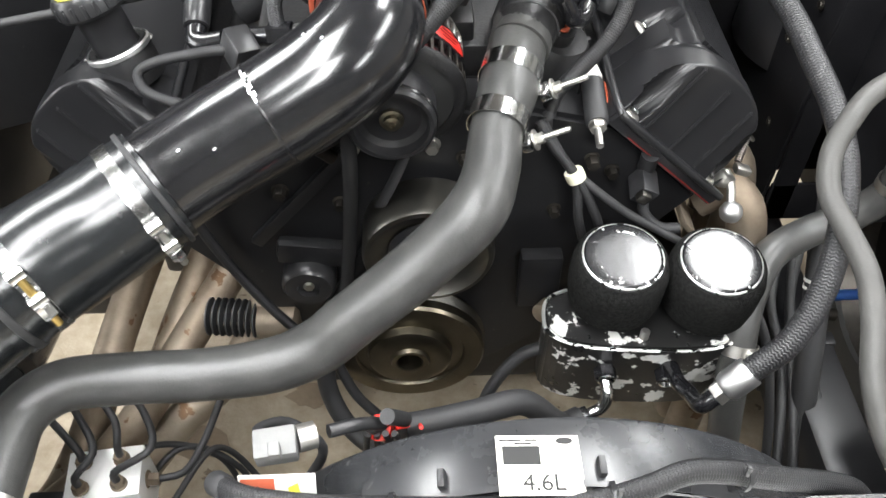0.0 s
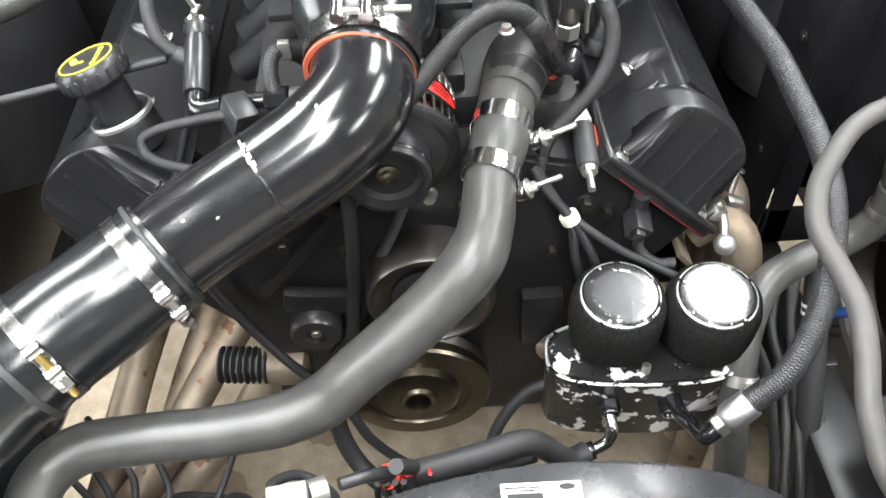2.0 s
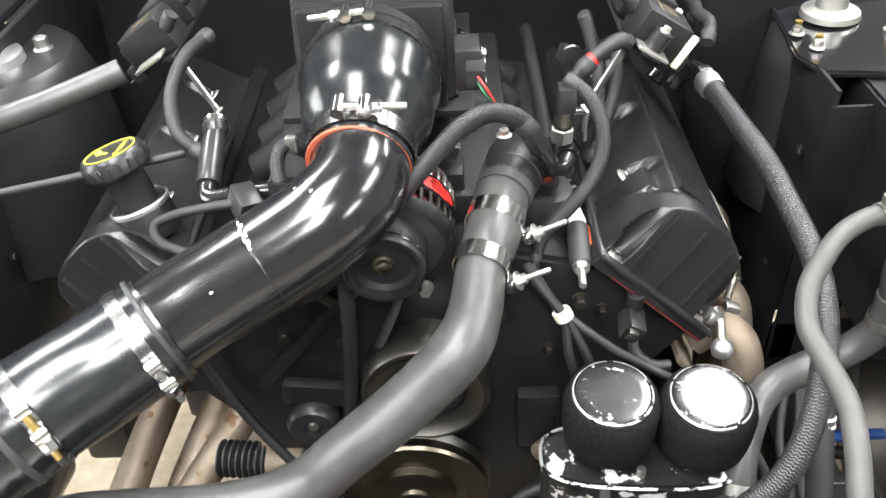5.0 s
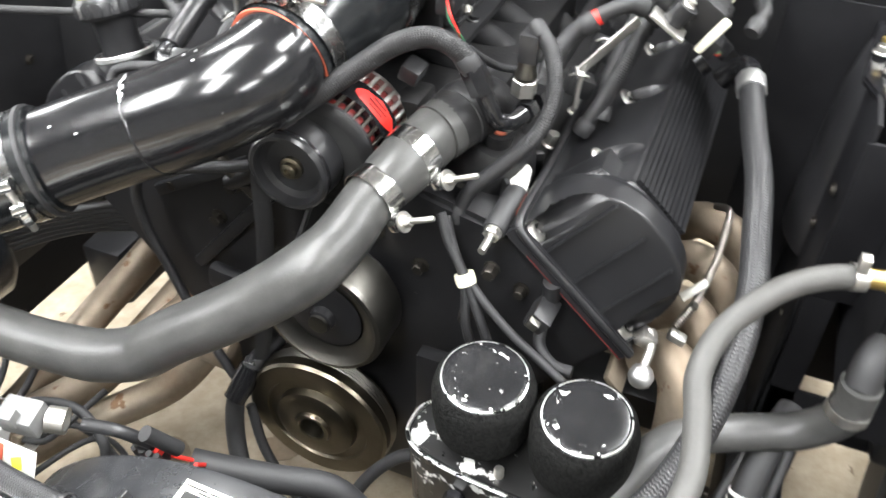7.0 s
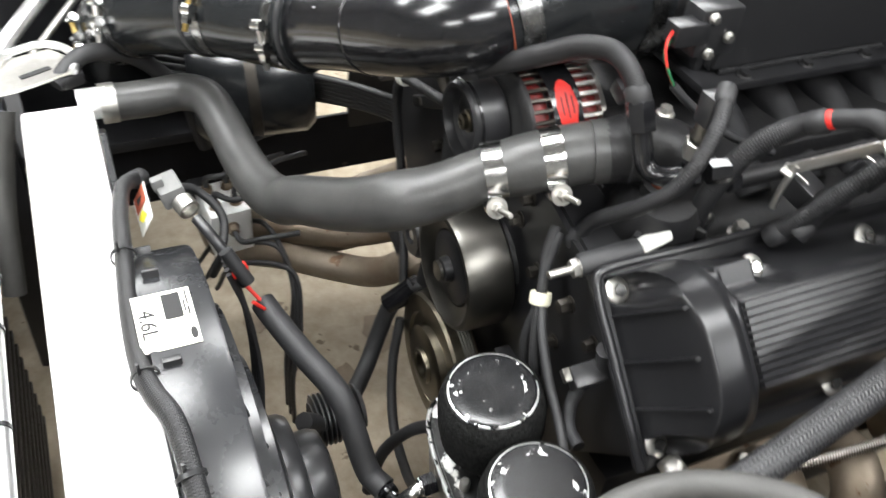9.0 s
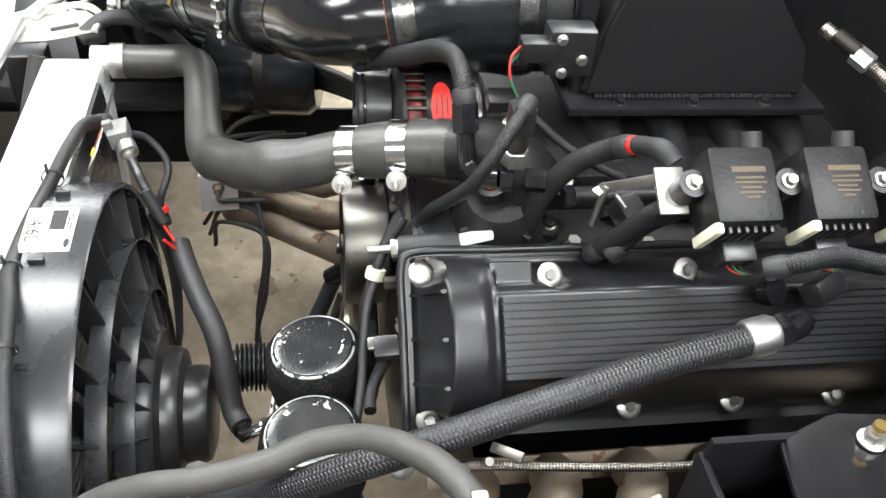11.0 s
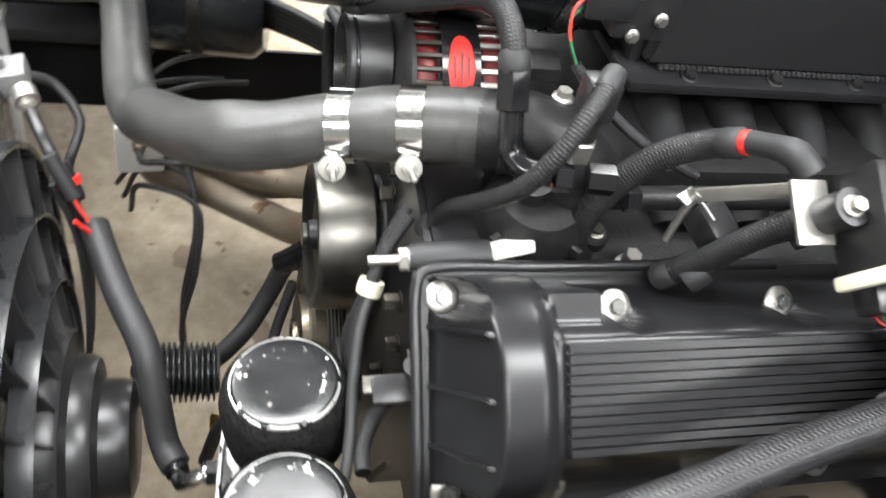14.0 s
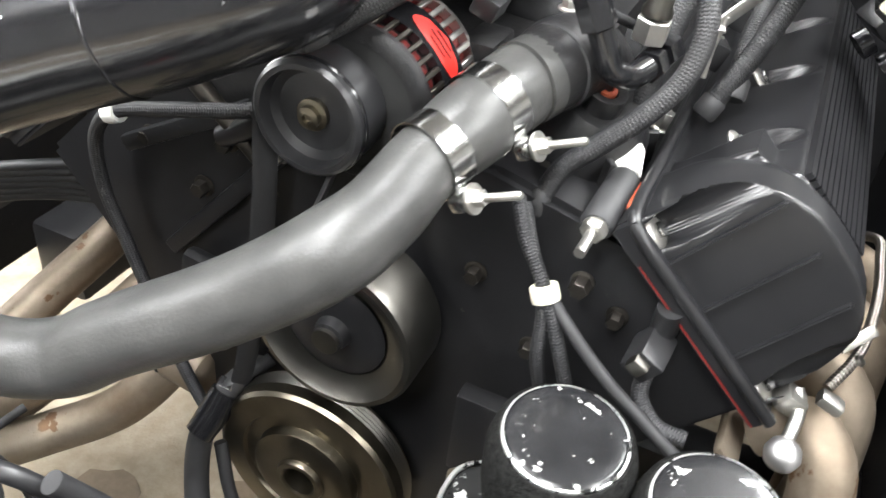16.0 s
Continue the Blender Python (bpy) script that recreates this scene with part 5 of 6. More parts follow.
part("ball", lathe([(0, -0.0135), (0.006, -0.012), (0.0115, -0.007), (0.0135, 0), (0.0115, 0.007), (0.006, 0.012), (0, 0.0135)], place((0.356, 0.673, 0.653), (0, 0, 1)), 24), "aluminium", kn)
part("arm", sweep([(0.356, 0.680, 0.660), (0.358, 0.700, 0.672), (0.352, 0.712, 0.684)], 0.005, 12), "zinc", kn)
part("joint", box((0.020, 0.018, 0.018), pose(0.350, 0.706, 0.676, 10, 30, 20), 0.004), "zinc", kn)

# ---- breather tank details ----
part("rim_weld", sweep([Vector(TM @ Vector((x * 1.005, y * 1.005, 0.1285))) for x, y in rim(0.112, 0.043, 40, 3.0)] + [TM @ Vector((0.1126, 0, 0.1285))], 0.0022, 8, 0.006), "chipped_edge", tank, "worn bare metal rim")
for x, y in ((0.0, -0.026),):
    part("stud", lathe([(0, 0), (0.0055, 0), (0.0055, 0.010), (0.004, 0.012), (0, 0.012)], place(TM @ Vector((x, y, 0.130)), (0, 0, 1)), 14), "zinc", tank)
for sx in (-0.040, 0.030):
    base = TM @ Vector((sx, -0.043, 0.088))
    port = part("port", hex_head(place(base, (0, -1, -0.1)), 0.022, 0.016), "gloss_black", tank)
    part("ring", lathe([(0.0085, 0.014), (0.0105, 0.015), (0.0105, 0.018), (0.0085, 0.019)], place(base, (0, -1, -0.1)), 18, closed=True), "chrome", port)
b0 = TM @ Vector((-0.040, -0.059, 0.086))
th2 = thing("tank_hose", "black rubber hose with a chrome elbow leaving the tank", "hose")
part("elbow", sweep([b0, b0 + Vector((0.001, -0.014, -0.008)), b0 + Vector((-0.004, -0.022, -0.022)), b0 + Vector((-0.020, -0.026, -0.032))], 0.0075, 14), "chrome", th2, "bright chrome elbow")
e1 = b0 + Vector((-0.020, -0.026, -0.032))
part("ferrule", lathe([(0, 0), (0.011, 0), (0.0115, 0.004), (0.0105, 0.012), (0, 0.012)], place(e1, (-1, -0.15, -0.2)), 18), "gloss_black", th2)
part("tube", sweep([e1 + Vector((-0.010, -0.002, -0.002)), (0.155, e1.y - 0.012, e1.z + 0.002), (0.10, 0.478, 0.572), (0.05, 0.455, 0.592), (0.0, 0.436, 0.606), (-0.025, 0.428, 0.612)], 0.0140, 20), "black_rubber", th2)
wire("tank_drain", [(0.150, 0.60, 0.50), (0.12, 0.60, 0.485), (0.08, 0.58, 0.44), (0.06, 0.55, 0.38), (0.06, 0.53, 0.30)], 0.008, "black_rubber", "thin black drain hose beside the tank", "hose")
sb = thing("tank_bracket", "oily black bracket behind the breather tank", "bracket")
part("plate", box((0.05, 0.02, 0.09), pose(0.140, 0.660, 0.56), 0.004), "black_paint", sb)
part("lug", lathe([(0, 0), (0.012, 0), (0.012, 0.02), (0.008, 0.022), (0, 0.022)], place((0.150, 0.625, 0.548), (-0.6, -0.7, 0.2)), 20), "exhaust", sb)
part("stay", box((0.02, 0.02, 0.18), pose(0.33, 0.640, 0.50, 10, 0, 0), 0.004), "black_paint", sb)

# ---- oil filler on the far bank ----
of = thing("oil_filler", "black oil filler cap with yellow markings on its neck", "oil filler cap")
base = Vector((-0.316, 0.772, 0.815))
axis = Vector((-0.022, 0.010, 0.078)).normalized()
neck = part("neck", lathe([(0, 0.0), (0.024, 0.0), (0.024, 0.052), (0.026, 0.056), (0, 0.056)], place(base, axis), 32), "plastic", of)
part("collar", lathe([(0.026, -0.03), (0.034, -0.028), (0.034, 0.010), (0.031, 0.014), (0.025, 0.012)], place(base, axis), 36), "cast_black", of)
part("collar_ring", lathe([(0.0335, 0.006), (0.0355, 0.008), (0.0355, 0.012), (0.0335, 0.014)], place(base, axis), 36, closed=True), "aluminium", of, "worn silver ring")
cap = part("cap", lathe([(0, 0.056), (0.034, 0.056), (0.0375, 0.060), (0.0375, 0.076), (0.034, 0.081), (0, 0.081)], place(base, axis), 40), "plastic", of)
for k in range(20):
    a = 2 * math.pi * k / 20
    part("grip", box((0.0020, 0.004, 0.014), place(base, axis) @ pose(0, 0, 0, 0, 0, math.degrees(a)) @ pose(0.0380, 0, 0.068), 0.0006, seg=1), "plastic", cap)
part("yellow_ring", lathe([(0.0290, 0.0812), (0.0290, 0.0818), (0.0305, 0.0818), (0.0305, 0.0812)], place(base, axis), 40, closed=True), "yellow", cap)
CM = place(base + axis * 0.0815, axis)
CM = CM @ pose(0, 0, 0, 0, 0, math.degrees(math.atan2((CM.to_3x3().inverted() @ Vector((1, 0, 0))).y, (CM.to_3x3().inverted() @ Vector((1, 0, 0))).x)))
text_on("SAE 5W-20", 0.0085, CM @ pose(0.013, 0, 0, 0, 0, -90), "yellow", cap)
part("can_mark", prism([(-0.010, -0.005), (0.004, -0.005), (0.006, 0.001), (0.011, 0.006), (0.009, 0.008), (0.002, 0.003), (-0.010, 0.003)], 0.0004, CM @ pose(-0.012, 0.0, 0, 0, 0, -60)), "yellow", cap)

# ---- breather fittings above the pipe ----
pv = thing("breather_fitting", "black breather valve and swivel fittings on the far bank", "hose fitting")
part("valve", lathe([(0, 0), (0.0125, 0), (0.0135, 0.006), (0.0135, 0.060), (0.012, 0.070), (0.015, 0.074), (0.015, 0.085), (0, 0.085)], place((-0.222, 0.742, 0.868), (-0.02, 0.75, 0.28)), 24), "plastic", pv)
part("top_ring", lathe([(0.0135, 0.082), (0.0162, 0.084), (0.0162, 0.089), (0.0135, 0.091)], place((-0.222, 0.742, 0.868), (-0.02, 0.75, 0.28)), 24, closed=True), "chrome", pv)
part("elbow", sweep([(-0.222, 0.745, 0.868), (-0.222, 0.730, 0.862), (-0.212, 0.722, 0.862), (-0.190, 0.718, 0.868)], 0.0105, 14), "gloss_black", pv)
part("nut", hex_head(place((-0.190, 0.718, 0.868), (1, -0.15, 0.15)), 0.021, 0.020), "gloss_black", pv)
part("tee", lathe([(0, 0), (0.0095, 0), (0.0095, 0.05), (0, 0.05)], place((-0.170, 0.716, 0.872), (1, -0.15, 0.15)), 16), "gloss_black", pv)
part("second_nut", hex_head(place((-0.145, 0.712, 0.876), (1, -0.15, 0.15)), 0.022, 0.026), "gloss_black", pv)
part("hose_end", sweep([(-0.118, 0.708, 0.880), (-0.085, 0.705, 0.884), (-0.05, 0.71, 0.88)], 0.010, 14), "rubber", pv)
pc = thing("plug_connector", "black angled plug connector with a braided cable", "connector")
part("shell", box((0.026, 0.034, 0.030), pose(-0.172, 0.698, 0.872, 20, 10, 35), 0.004), "plastic", pc)
part("barrel", lathe([(0, 0), (0.011, 0), (0.011, 0.022), (0, 0.022)], place((-0.160, 0.686, 0.862), (0.5, -0.6, -0.6)), 16), "plastic", pc)
part("cable", sweep([(-0.185, 0.700, 0.870), (-0.215, 0.706, 0.862), (-0.262, 0.712, 0.848), (-0.281, 0.710, 0.838), (-0.278, 0.700, 0.826), (-0.25, 0.688, 0.818), (-0.20, 0.678, 0.815), (-0.16, 0.672, 0.815)], 0.0055, 14), "braid", pc)
vr = wire("vacuum_hose", [(-0.134, 0.712, 0.880), (-0.138, 0.728, 0.900), (-0.132, 0.742, 0.912), (-0.118, 0.75, 0.905), (-0.105, 0.77, 0.88)], 0.008, "braid", "short black braided vacuum hose", "hose")
single("wire_hook", box((0.012, 0.008, 0.02), pose(-0.122, 0.742, 0.914), 0.002), "zinc", "small silver spring clip on a vacuum hose", "clip")
wire("dip_rod", [(-0.62, 0.74, 0.845), (-0.48, 0.76, 0.855), (-0.36, 0.78, 0.866), (-0.26, 0.80, 0.875)], 0.005, "black_rubber", "thin black hose running to the far fender", "hose")
wire("fender_hose", [(-0.66, 0.84, 0.86), (-0.55, 0.86, 0.88), (-0.45, 0.89, 0.90), (-0.36, 0.93, 0.92)], 0.016, "rubber", "dull grey-black hose on the far side", "hose", seg=18)
loom("far_loom", [(-0.245, 0.93, 0.96), (-0.262, 0.88, 0.955), (-0.272, 0.835, 0.93), (-0.262, 0.80, 0.90), (-0.235, 0.785, 0.88)], 0.010, "black braided loom hanging from the far coils")

# ---- ignition coils on brackets ----
def coil(m, label):
    """One coil: ribbed body, pale foam edge, mounting ears, plug and printed bars."""
    t = thing("ignition_coil", label, "ignition coil", "ignition coils")
    part("body", box((0.066, 0.058, 0.048), pose(0, 0, 0), 0.006), "cast_black", t)
    for k in range(7):
        part("fin", box((0.006, 0.0035, 0.036), pose(0.036, -0.022 + k * 0.0073, -0.004), 0.001), "plastic", t)
    part("pale_edge", box((0.010, 0.008, 0.046), pose(0.036, -0.027, -0.002, 0, 0, 0), 0.003), "cream", t, "cream foam edge")
    part("ear", lathe([(0, -0.016), (0.012, -0.016), (0.012, 0.010), (0, 0.010)], pose(-0.006, -0.038, 0), 20), "plastic", t)
    part("bolt", hex_head(pose(-0.006, -0.038, 0.010), 0.009, 0.007, 0.007), "zinc", t)
    part("tower", lathe([(0, 0), (0.010, 0), (0.009, 0.02), (0, 0.02)], place((-0.032, 0.020, 0.004), (-1, 0, 0.4)), 16), "black_rubber", t)
    pl = part("plug", box((0.020, 0.030, 0.022), pose(0.046, 0.004, -0.022), 0.003), "plastic", t)
    for k, mt in enumerate(("sealant", "green", "black_rubber")):
        part("lead", sweep([(0.056, -0.004 + k * 0.006, -0.024), (0.060, 0.002 + k * 0.005, -0.027), (0.064, 0.010 + k * 0.004, -0.026)], 0.0009, 6), mt, pl)
    for k, w in enumerate((0.030, 0.024, 0.028, 0.018, 0.022, 0.012)):
        part("print_bar", box((0.0018 if k else 0.0048, w, 0.0004), pose(-0.012 + 0.0042 * k + (0.003 if k else 0.0), 0.004, 0.0243), 0), "gold_ink", t)
    t.matrix_world = m
    return t


nrm = pose(0, 0, 0, 0, 32, 0)
c1 = coil(Matrix.Translation((0.304, 0.942, 0.938)) @ nrm, "black ignition coil with a cream foam edge and gold print")
for k in (1, 2, 3):
    copy_thing(c1, Matrix.Translation((0.304, 0.942 + 0.085 * k, 0.938)) @ nrm)
nrl = Matrix.Translation((0, 0, 0)) @ pose(0, 0, 0, 0, 0, 180) @ pose(0, 0, 0, 0, 32, 0)
for k in (0, 1, 2):
    copy_thing(c1, Matrix.Translation((-0.330, 0.985 + 0.090 * k, 0.940)) @ nrl)
for s in (1, -1):
    br = thing("coil_bracket", "bent silver coil bracket", "bracket", "coil brackets")
    x0 = 0.277 if s > 0 else -0.31
    y0 = 0.895 if s > 0 else 0.93
    part("plate", box((0.042, 0.026, 0.004), pose(x0 + 0.012 * s, y0, 0.930, 0, 32 * s, 0), 0.001), "zinc", br)
    A, B = Vector((x0 - 0.066 * s, y0 - 0.027, 0.873)), Vector((x0 - 0.020 * s, y0 + 0.018, 0.921))
    part("leg", box((0.011, 0.003, (B - A).length), place((A + B) / 2, B - A, (0.6 * s, -0.6, 0)), 0.001), "zinc", br)
    part("post", sweep([A + Vector((0, 0, -0.045)), A + Vector((0, 0.002, -0.02)), A + Vector((0.004 * s, 0.004, 0.006))], 0.0032, 10), "zinc", br)
    part("foot", box((0.010, 0.014, 0.003), pose(A.x, A.y, A.z - 0.001, 20, 10 * s, 30 * s), 0.001), "zinc", br)
    part("rail", box((0.020, 0.36, 0.005), pose(x0 - 0.006 * s, y0 + 0.19, 0.925, 0, 32 * s, 0), 0.001), "black_paint", br)
loom("coil_harness", [(0.372, 0.955, 0.915), (0.378, 0.975, 0.926), (0.372, 1.01, 0.925), (0.378, 1.05, 0.92), (0.372, 1.12, 0.92)], 0.0095, "black braided harness with coloured coil leads")
inj = thing("injector_plug", "black injector plug with a silver wire clip", "connector")
part("shell", box((0.030, 0.028, 0.024), pose(0.205, 0.905, 0.838, 0, 20, 20), 0.004), "plastic", inj)
part("clip", sweep([(0.195, 0.893, 0.852), (0.205, 0.890, 0.858), (0.216, 0.896, 0.853)], 0.0015, 8), "zinc", inj)
copy_thing(inj, pose(0.01, 0.075, 0.01))
copy_thing(inj, pose(0.012, 0.165, 0.01))
rail = thing("fuel_rail", "black fuel rail along the bank", "fuel rail")
part("tube", sweep([(0.165, 0.86, 0.828), (0.165, 1.0, 0.830), (0.165, 1.20, 0.832)], 0.010, 14), "cast_black", rail)
part("end_plug", hex_head(place((0.165, 0.862, 0.828), Y_AX), 0.020, 0.012), "gloss_black", rail)
for x, y, z in ((0.190, 0.862, 0.790), (0.140, 0.86, 0.828), (0.198, 0.94, 0.792)):
    single("manifold_bolt", hex_head(place((x, y, z - 0.012), (0.2, 0, 1)), 0.013, 0.016, 0.010), "zinc", "silver hexagon bolt on the intake manifold", "bolt", "manifold bolts")
wire("fuel_line", [(0.03, 1.16, 0.95), (0.09, 1.20, 0.93), (0.16, 1.25, 0.90), (0.22, 1.35, 0.88)], 0.009, "steel_braid", "braided steel fuel line behind the plenum", "hose")
ff = thing("fuel_fitting", "silver and black fuel fitting behind the plenum", "hose fitting")
part("nut", hex_head(place((0.075, 1.175, 0.945), (0.6, 0.4, -0.2)), 0.020, 0.022), "aluminium", ff)
part("body", lathe([(0, 0), (0.009, 0), (0.009, 0.03), (0, 0.03)], place((0.055, 1.16, 0.955), (0.6, 0.4, -0.2)), 16), "gunmetal", ff)

# ---- exhaust headers ----
hl = thing("exhaust_header", "heat-tinted steel exhaust header tubes, brown and bronze", "exhaust header", "exhaust headers")
for pts in ([(-0.22, 0.83, 0.52), (-0.26, 0.79, 0.46), (-0.308, 0.72, 0.421), (-0.354, 0.646, 0.385), (-0.381, 0.569, 0.387), (-0.418, 0.502, 0.388), (-0.478, 0.462, 0.365), (-0.58, 0.455, 0.33)],
            [(-0.19, 0.75, 0.50), (-0.226, 0.705, 0.424), (-0.274, 0.664, 0.362), (-0.335, 0.612, 0.335), (-0.366, 0.535, 0.356), (-0.402, 0.478, 0.352), (-0.465, 0.452, 0.320), (-0.57, 0.450, 0.28)],
            [(-0.24, 0.90, 0.54), (-0.295, 0.82, 0.47), (-0.338, 0.73, 0.410), (-0.365, 0.65, 0.372), (-0.40, 0.57, 0.345), (-0.44, 0.51, 0.315), (-0.50, 0.47, 0.27), (-0.60, 0.46, 0.22)],
            [(-0.25, 0.97, 0.60), (-0.34, 0.88, 0.53), (-0.395, 0.76, 0.455), (-0.425, 0.65, 0.405), (-0.445, 0.56, 0.365), (-0.48, 0.50, 0.33), (-0.54, 0.48, 0.30), (-0.62, 0.47, 0.26)]):
    part("tube", sweep(pts, 0.0245, 22, 0.010), "exhaust", hl)
    p, d = along(pts, 0.55)
    part("weld", lathe([(0.0222, -0.0025), (0.0236, 0), (0.0222, 0.0025)], place(p, d), 24), "dark_steel", hl)
hr = thing("exhaust_header", "heat-tinted steel exhaust header tubes, bronze and gold", "exhaust header", "exhaust headers")
for y, out, dn in ((0.750, 0.395, 0.700), (0.835, 0.405, 0.770), (0.925, 0.415, 0.840), (1.015, 0.425, 0.900)):
    pts = [(0.345, y, 0.600), (0.375, y - 0.005, 0.622), (out, y - 0.025, 0.612), (out + 0.010, y - 0.045, 0.560), (out + 0.004, dn, 0.46), (out, dn - 0.03, 0.34), (out - 0.01, dn - 0.05, 0.15)]
    part("tube", sweep(pts, 0.0250, 22, 0.010), "exhaust", hr)
    p, d = along(pts, 0.5)
    part("weld", lathe([(0.0247, -0.0022), (0.0261, 0), (0.0247, 0.0022)], place(p, d), 24), "dark_steel", hr)
part("flange", box((0.008, 0.36, 0.030), pose(0.328, 0.885, 0.590, 0, -40, 0), 0.003), "exhaust", hr)
sc = wire("steel_cable", [(0.375, 0.735, 0.675), (0.388, 0.76, 0.690), (0.398, 0.82, 0.696), (0.402, 0.90, 0.692), (0.400, 0.95, 0.688), (0.385, 0.97, 0.675)], 0.0045, "steel_braid", "thin braided steel cable below the cam cover")
cbr = thing("cable_bracket", "small bent zinc bracket with a riveted tab", "bracket")
part("tab", box((0.010, 0.034, 0.003), pose(0.384, 0.765, 0.705, 20, 35, -30), 0.001), "dark_steel", cbr)
part("foot", box((0.020, 0.014, 0.010), pose(0.380, 0.728, 0.668, 0, 20, 0), 0.003), "zinc", cbr)
part("rivet", lathe([(0, 0), (0.005, 0), (0.004, 0.003), (0, 0.003)], place((0.388, 0.748, 0.698), (0.5, 0, 0.8)), 14), "dark_steel", cbr)

# ---- right side of the bay ----
st = thing("strut_tower", "black strut tower plate with zinc nuts and brass studs", "strut tower")
part("cone", lathe([(0.13, -0.26), (0.115, -0.06), (0.105, -0.015), (0.095, -0.004), (0, -0.004)], pose(0.600, 1.055, 0.885), 40), "black_paint", st)
part("plate", prism([(-0.105, -0.075), (-0.085, -0.125), (0.02, -0.15), (0.11, -0.10), (0.12, 0.06), (0.05, 0.11), (-0.09, 0.07)], 0.010, pose(0.595, 1.035, 0.880, 0, -3, 0), 0.003), "gloss_black", st)
for q in ((0.519, 0.972, 0.888), (0.507, 1.015, 0.889), (0.625, 1.005, 0.893), (0.60, 1.12, 0.893)):
    n = part("nut", hex_head(place(q, (0, 0, 1)), 0.012, 0.010, 0.010), "zinc", st)
    part("stud", lathe([(0, 0.014), (0.005, 0.014), (0.005, 0.018), (0, 0.018)], place(q, (0, 0, 1)), 12), "brass", n)
part("top_mount", lathe([(0, 0.012), (0.040, 0.012), (0.038, 0.020), (0.022, 0.026), (0.018, 0.046), (0, 0.046)], pose(0.566, 1.062, 0.880), 32), "zinc", st)
stl = thing("strut_tower", "black strut tower with a silver studded top mount", "strut tower")
part("cone", lathe([(0.17, -0.28), (0.15, -0.06), (0.135, -0.01), (0.125, 0.0), (0, 0.0)], pose(-0.62, 1.08, 0.880), 40), "black_paint", stl)
for k in range(3):
    a = 2 * math.pi * k / 3 + 0.6
    part("nut", hex_head(place((-0.60 + 0.075 * math.cos(a), 1.06 + 0.075 * math.sin(a), 0.880), (0, 0, 1)), 0.017, 0.018, 0.014), "zinc", stl)
part("top_mount", lathe([(0, 0.0), (0.050, 0.0), (0.048, 0.012), (0.026, 0.020), (0.020, 0.045), (0, 0.045)], pose(-0.60, 1.06, 0.880), 32), "aluminium", stl)
wp = thing("coolant_tank", "black coolant tank with a bright metal plate on its face", "coolant tank")
part("body", prism([(0.725, 0.600), (0.725, 0.806), (0.812, 0.878), (0.945, 0.878), (0.945, 0.600)], 0.20, Matrix.Translation((0.553, 0, 0)) @ YZ, 0.004), "apron_black", wp)
part("lower_box", box((0.16, 0.14, 0.15), pose(0.705, 0.872, 0.560), 0.012, seg=3), "plastic", wp)
slope = Matrix.Translation((0.640, 0.7655, 0.8445)) @ pose(0, 0, 0, 39.5, 0, 0)
pl = part("plate", box((0.192, 0.118, 0.004), slope, 0.0015), "aluminium", wp, "bright bare metal plate")
part("filler_neck", lathe([(0, 0), (0.028, 0), (0.028, 0.012), (0.026, 0.014), (0, 0.014)], slope @ pose(-0.042, 0.014, 0.002), 36), "ink", pl)
part("filler_cap", lathe([(0, 0.014), (0.029, 0.014), (0.031, 0.017), (0.031, 0.026), (0.028, 0.029), (0, 0.030)], slope @ pose(-0.042, 0.014, 0.002), 36), "bare_tank", pl, "bright round filler cap")
part("outlet", lathe([(0, 0), (0.009, 0), (0.009, 0.02), (0, 0.02)], place((0.545, 0.724, 0.812), (1, 0.6, 0)), 18), "brass", wp)
part("outlet_pipe", lathe([(0, 0), (0.006, 0), (0.006, 0.075), (0, 0.075)], place((0.552, 0.728, 0.812), (0.25, 1, 0)), 14), "gunmetal", wp)
part("lower_outlet", sweep([(0.552, 0.696, 0.700), (0.556, 0.712, 0.725), (0.575, 0.740, 0.735)], 0.0165, 20), "black_rubber", wp)
mc = thing("brake_booster_boot", "black ribbed rubber boot with brass fittings near the firewall", "boot")
for k in range(5):
    part("bellow", lathe([(0, 0), (0.034, 0.002), (0.040, 0.010), (0.034, 0.018), (0, 0.020)], pose(0.440, 1.160, 0.845 + 0.022 * k), 28), "black_rubber", mc)
part("body", box((0.06, 0.05, 0.06), pose(0.440, 1.150, 0.800), 0.008), "cast_black", mc)
for dz in (0.0, 0.035):
    part("brass_fitting", lathe([(0, 0), (0.008, 0), (0.008, 0.018), (0.004, 0.02), (0.004, 0.05), (0, 0.05)], place((0.468, 1.150, 0.790 + dz), (1, 0.1, 0)), 12), "brass", mc)
part("side_body", box((0.05, 0.04, 0.05), pose(0.475, 1.145, 0.800), 0.006), "exhaust", mc)
sw = thing("bank_plug", "black plug connector on the cam cover's rear", "connector")
part("shell", box((0.022, 0.040, 0.022), pose(0.335, 1.045, 0.852, 0, 40, 30), 0.004), "plastic", sw)
part("ring", lathe([(0, 0), (0.013, 0), (0.013, 0.012), (0, 0.012)], place((0.322, 1.00, 0.838), (0.6, 0.3, 0.6)), 18), "gloss_black", sw)
for k in range(4):
    x = 0.470 + 0.013 * k
    wire("rail_cable", [(x + 0.03, 0.78, 0.50), (x + 0.012 * (k % 2), 0.70, 0.45), (x - 0.005, 0.62, 0.43), (x - 0.018 + 0.004 * k, 0.55, 0.40), (x - 0.03 + 0.010 * k, 0.49, 0.35), (x - 0.04 + 0.016 * k, 0.45, 0.25), (x - 0.02, 0.43, 0.12)], 0.0065, "black_rubber", "black cable along the chassis rail", group="rail cables")
rh = thing("rail_harness", "thick black taped harness with a white zip tie", "cable")
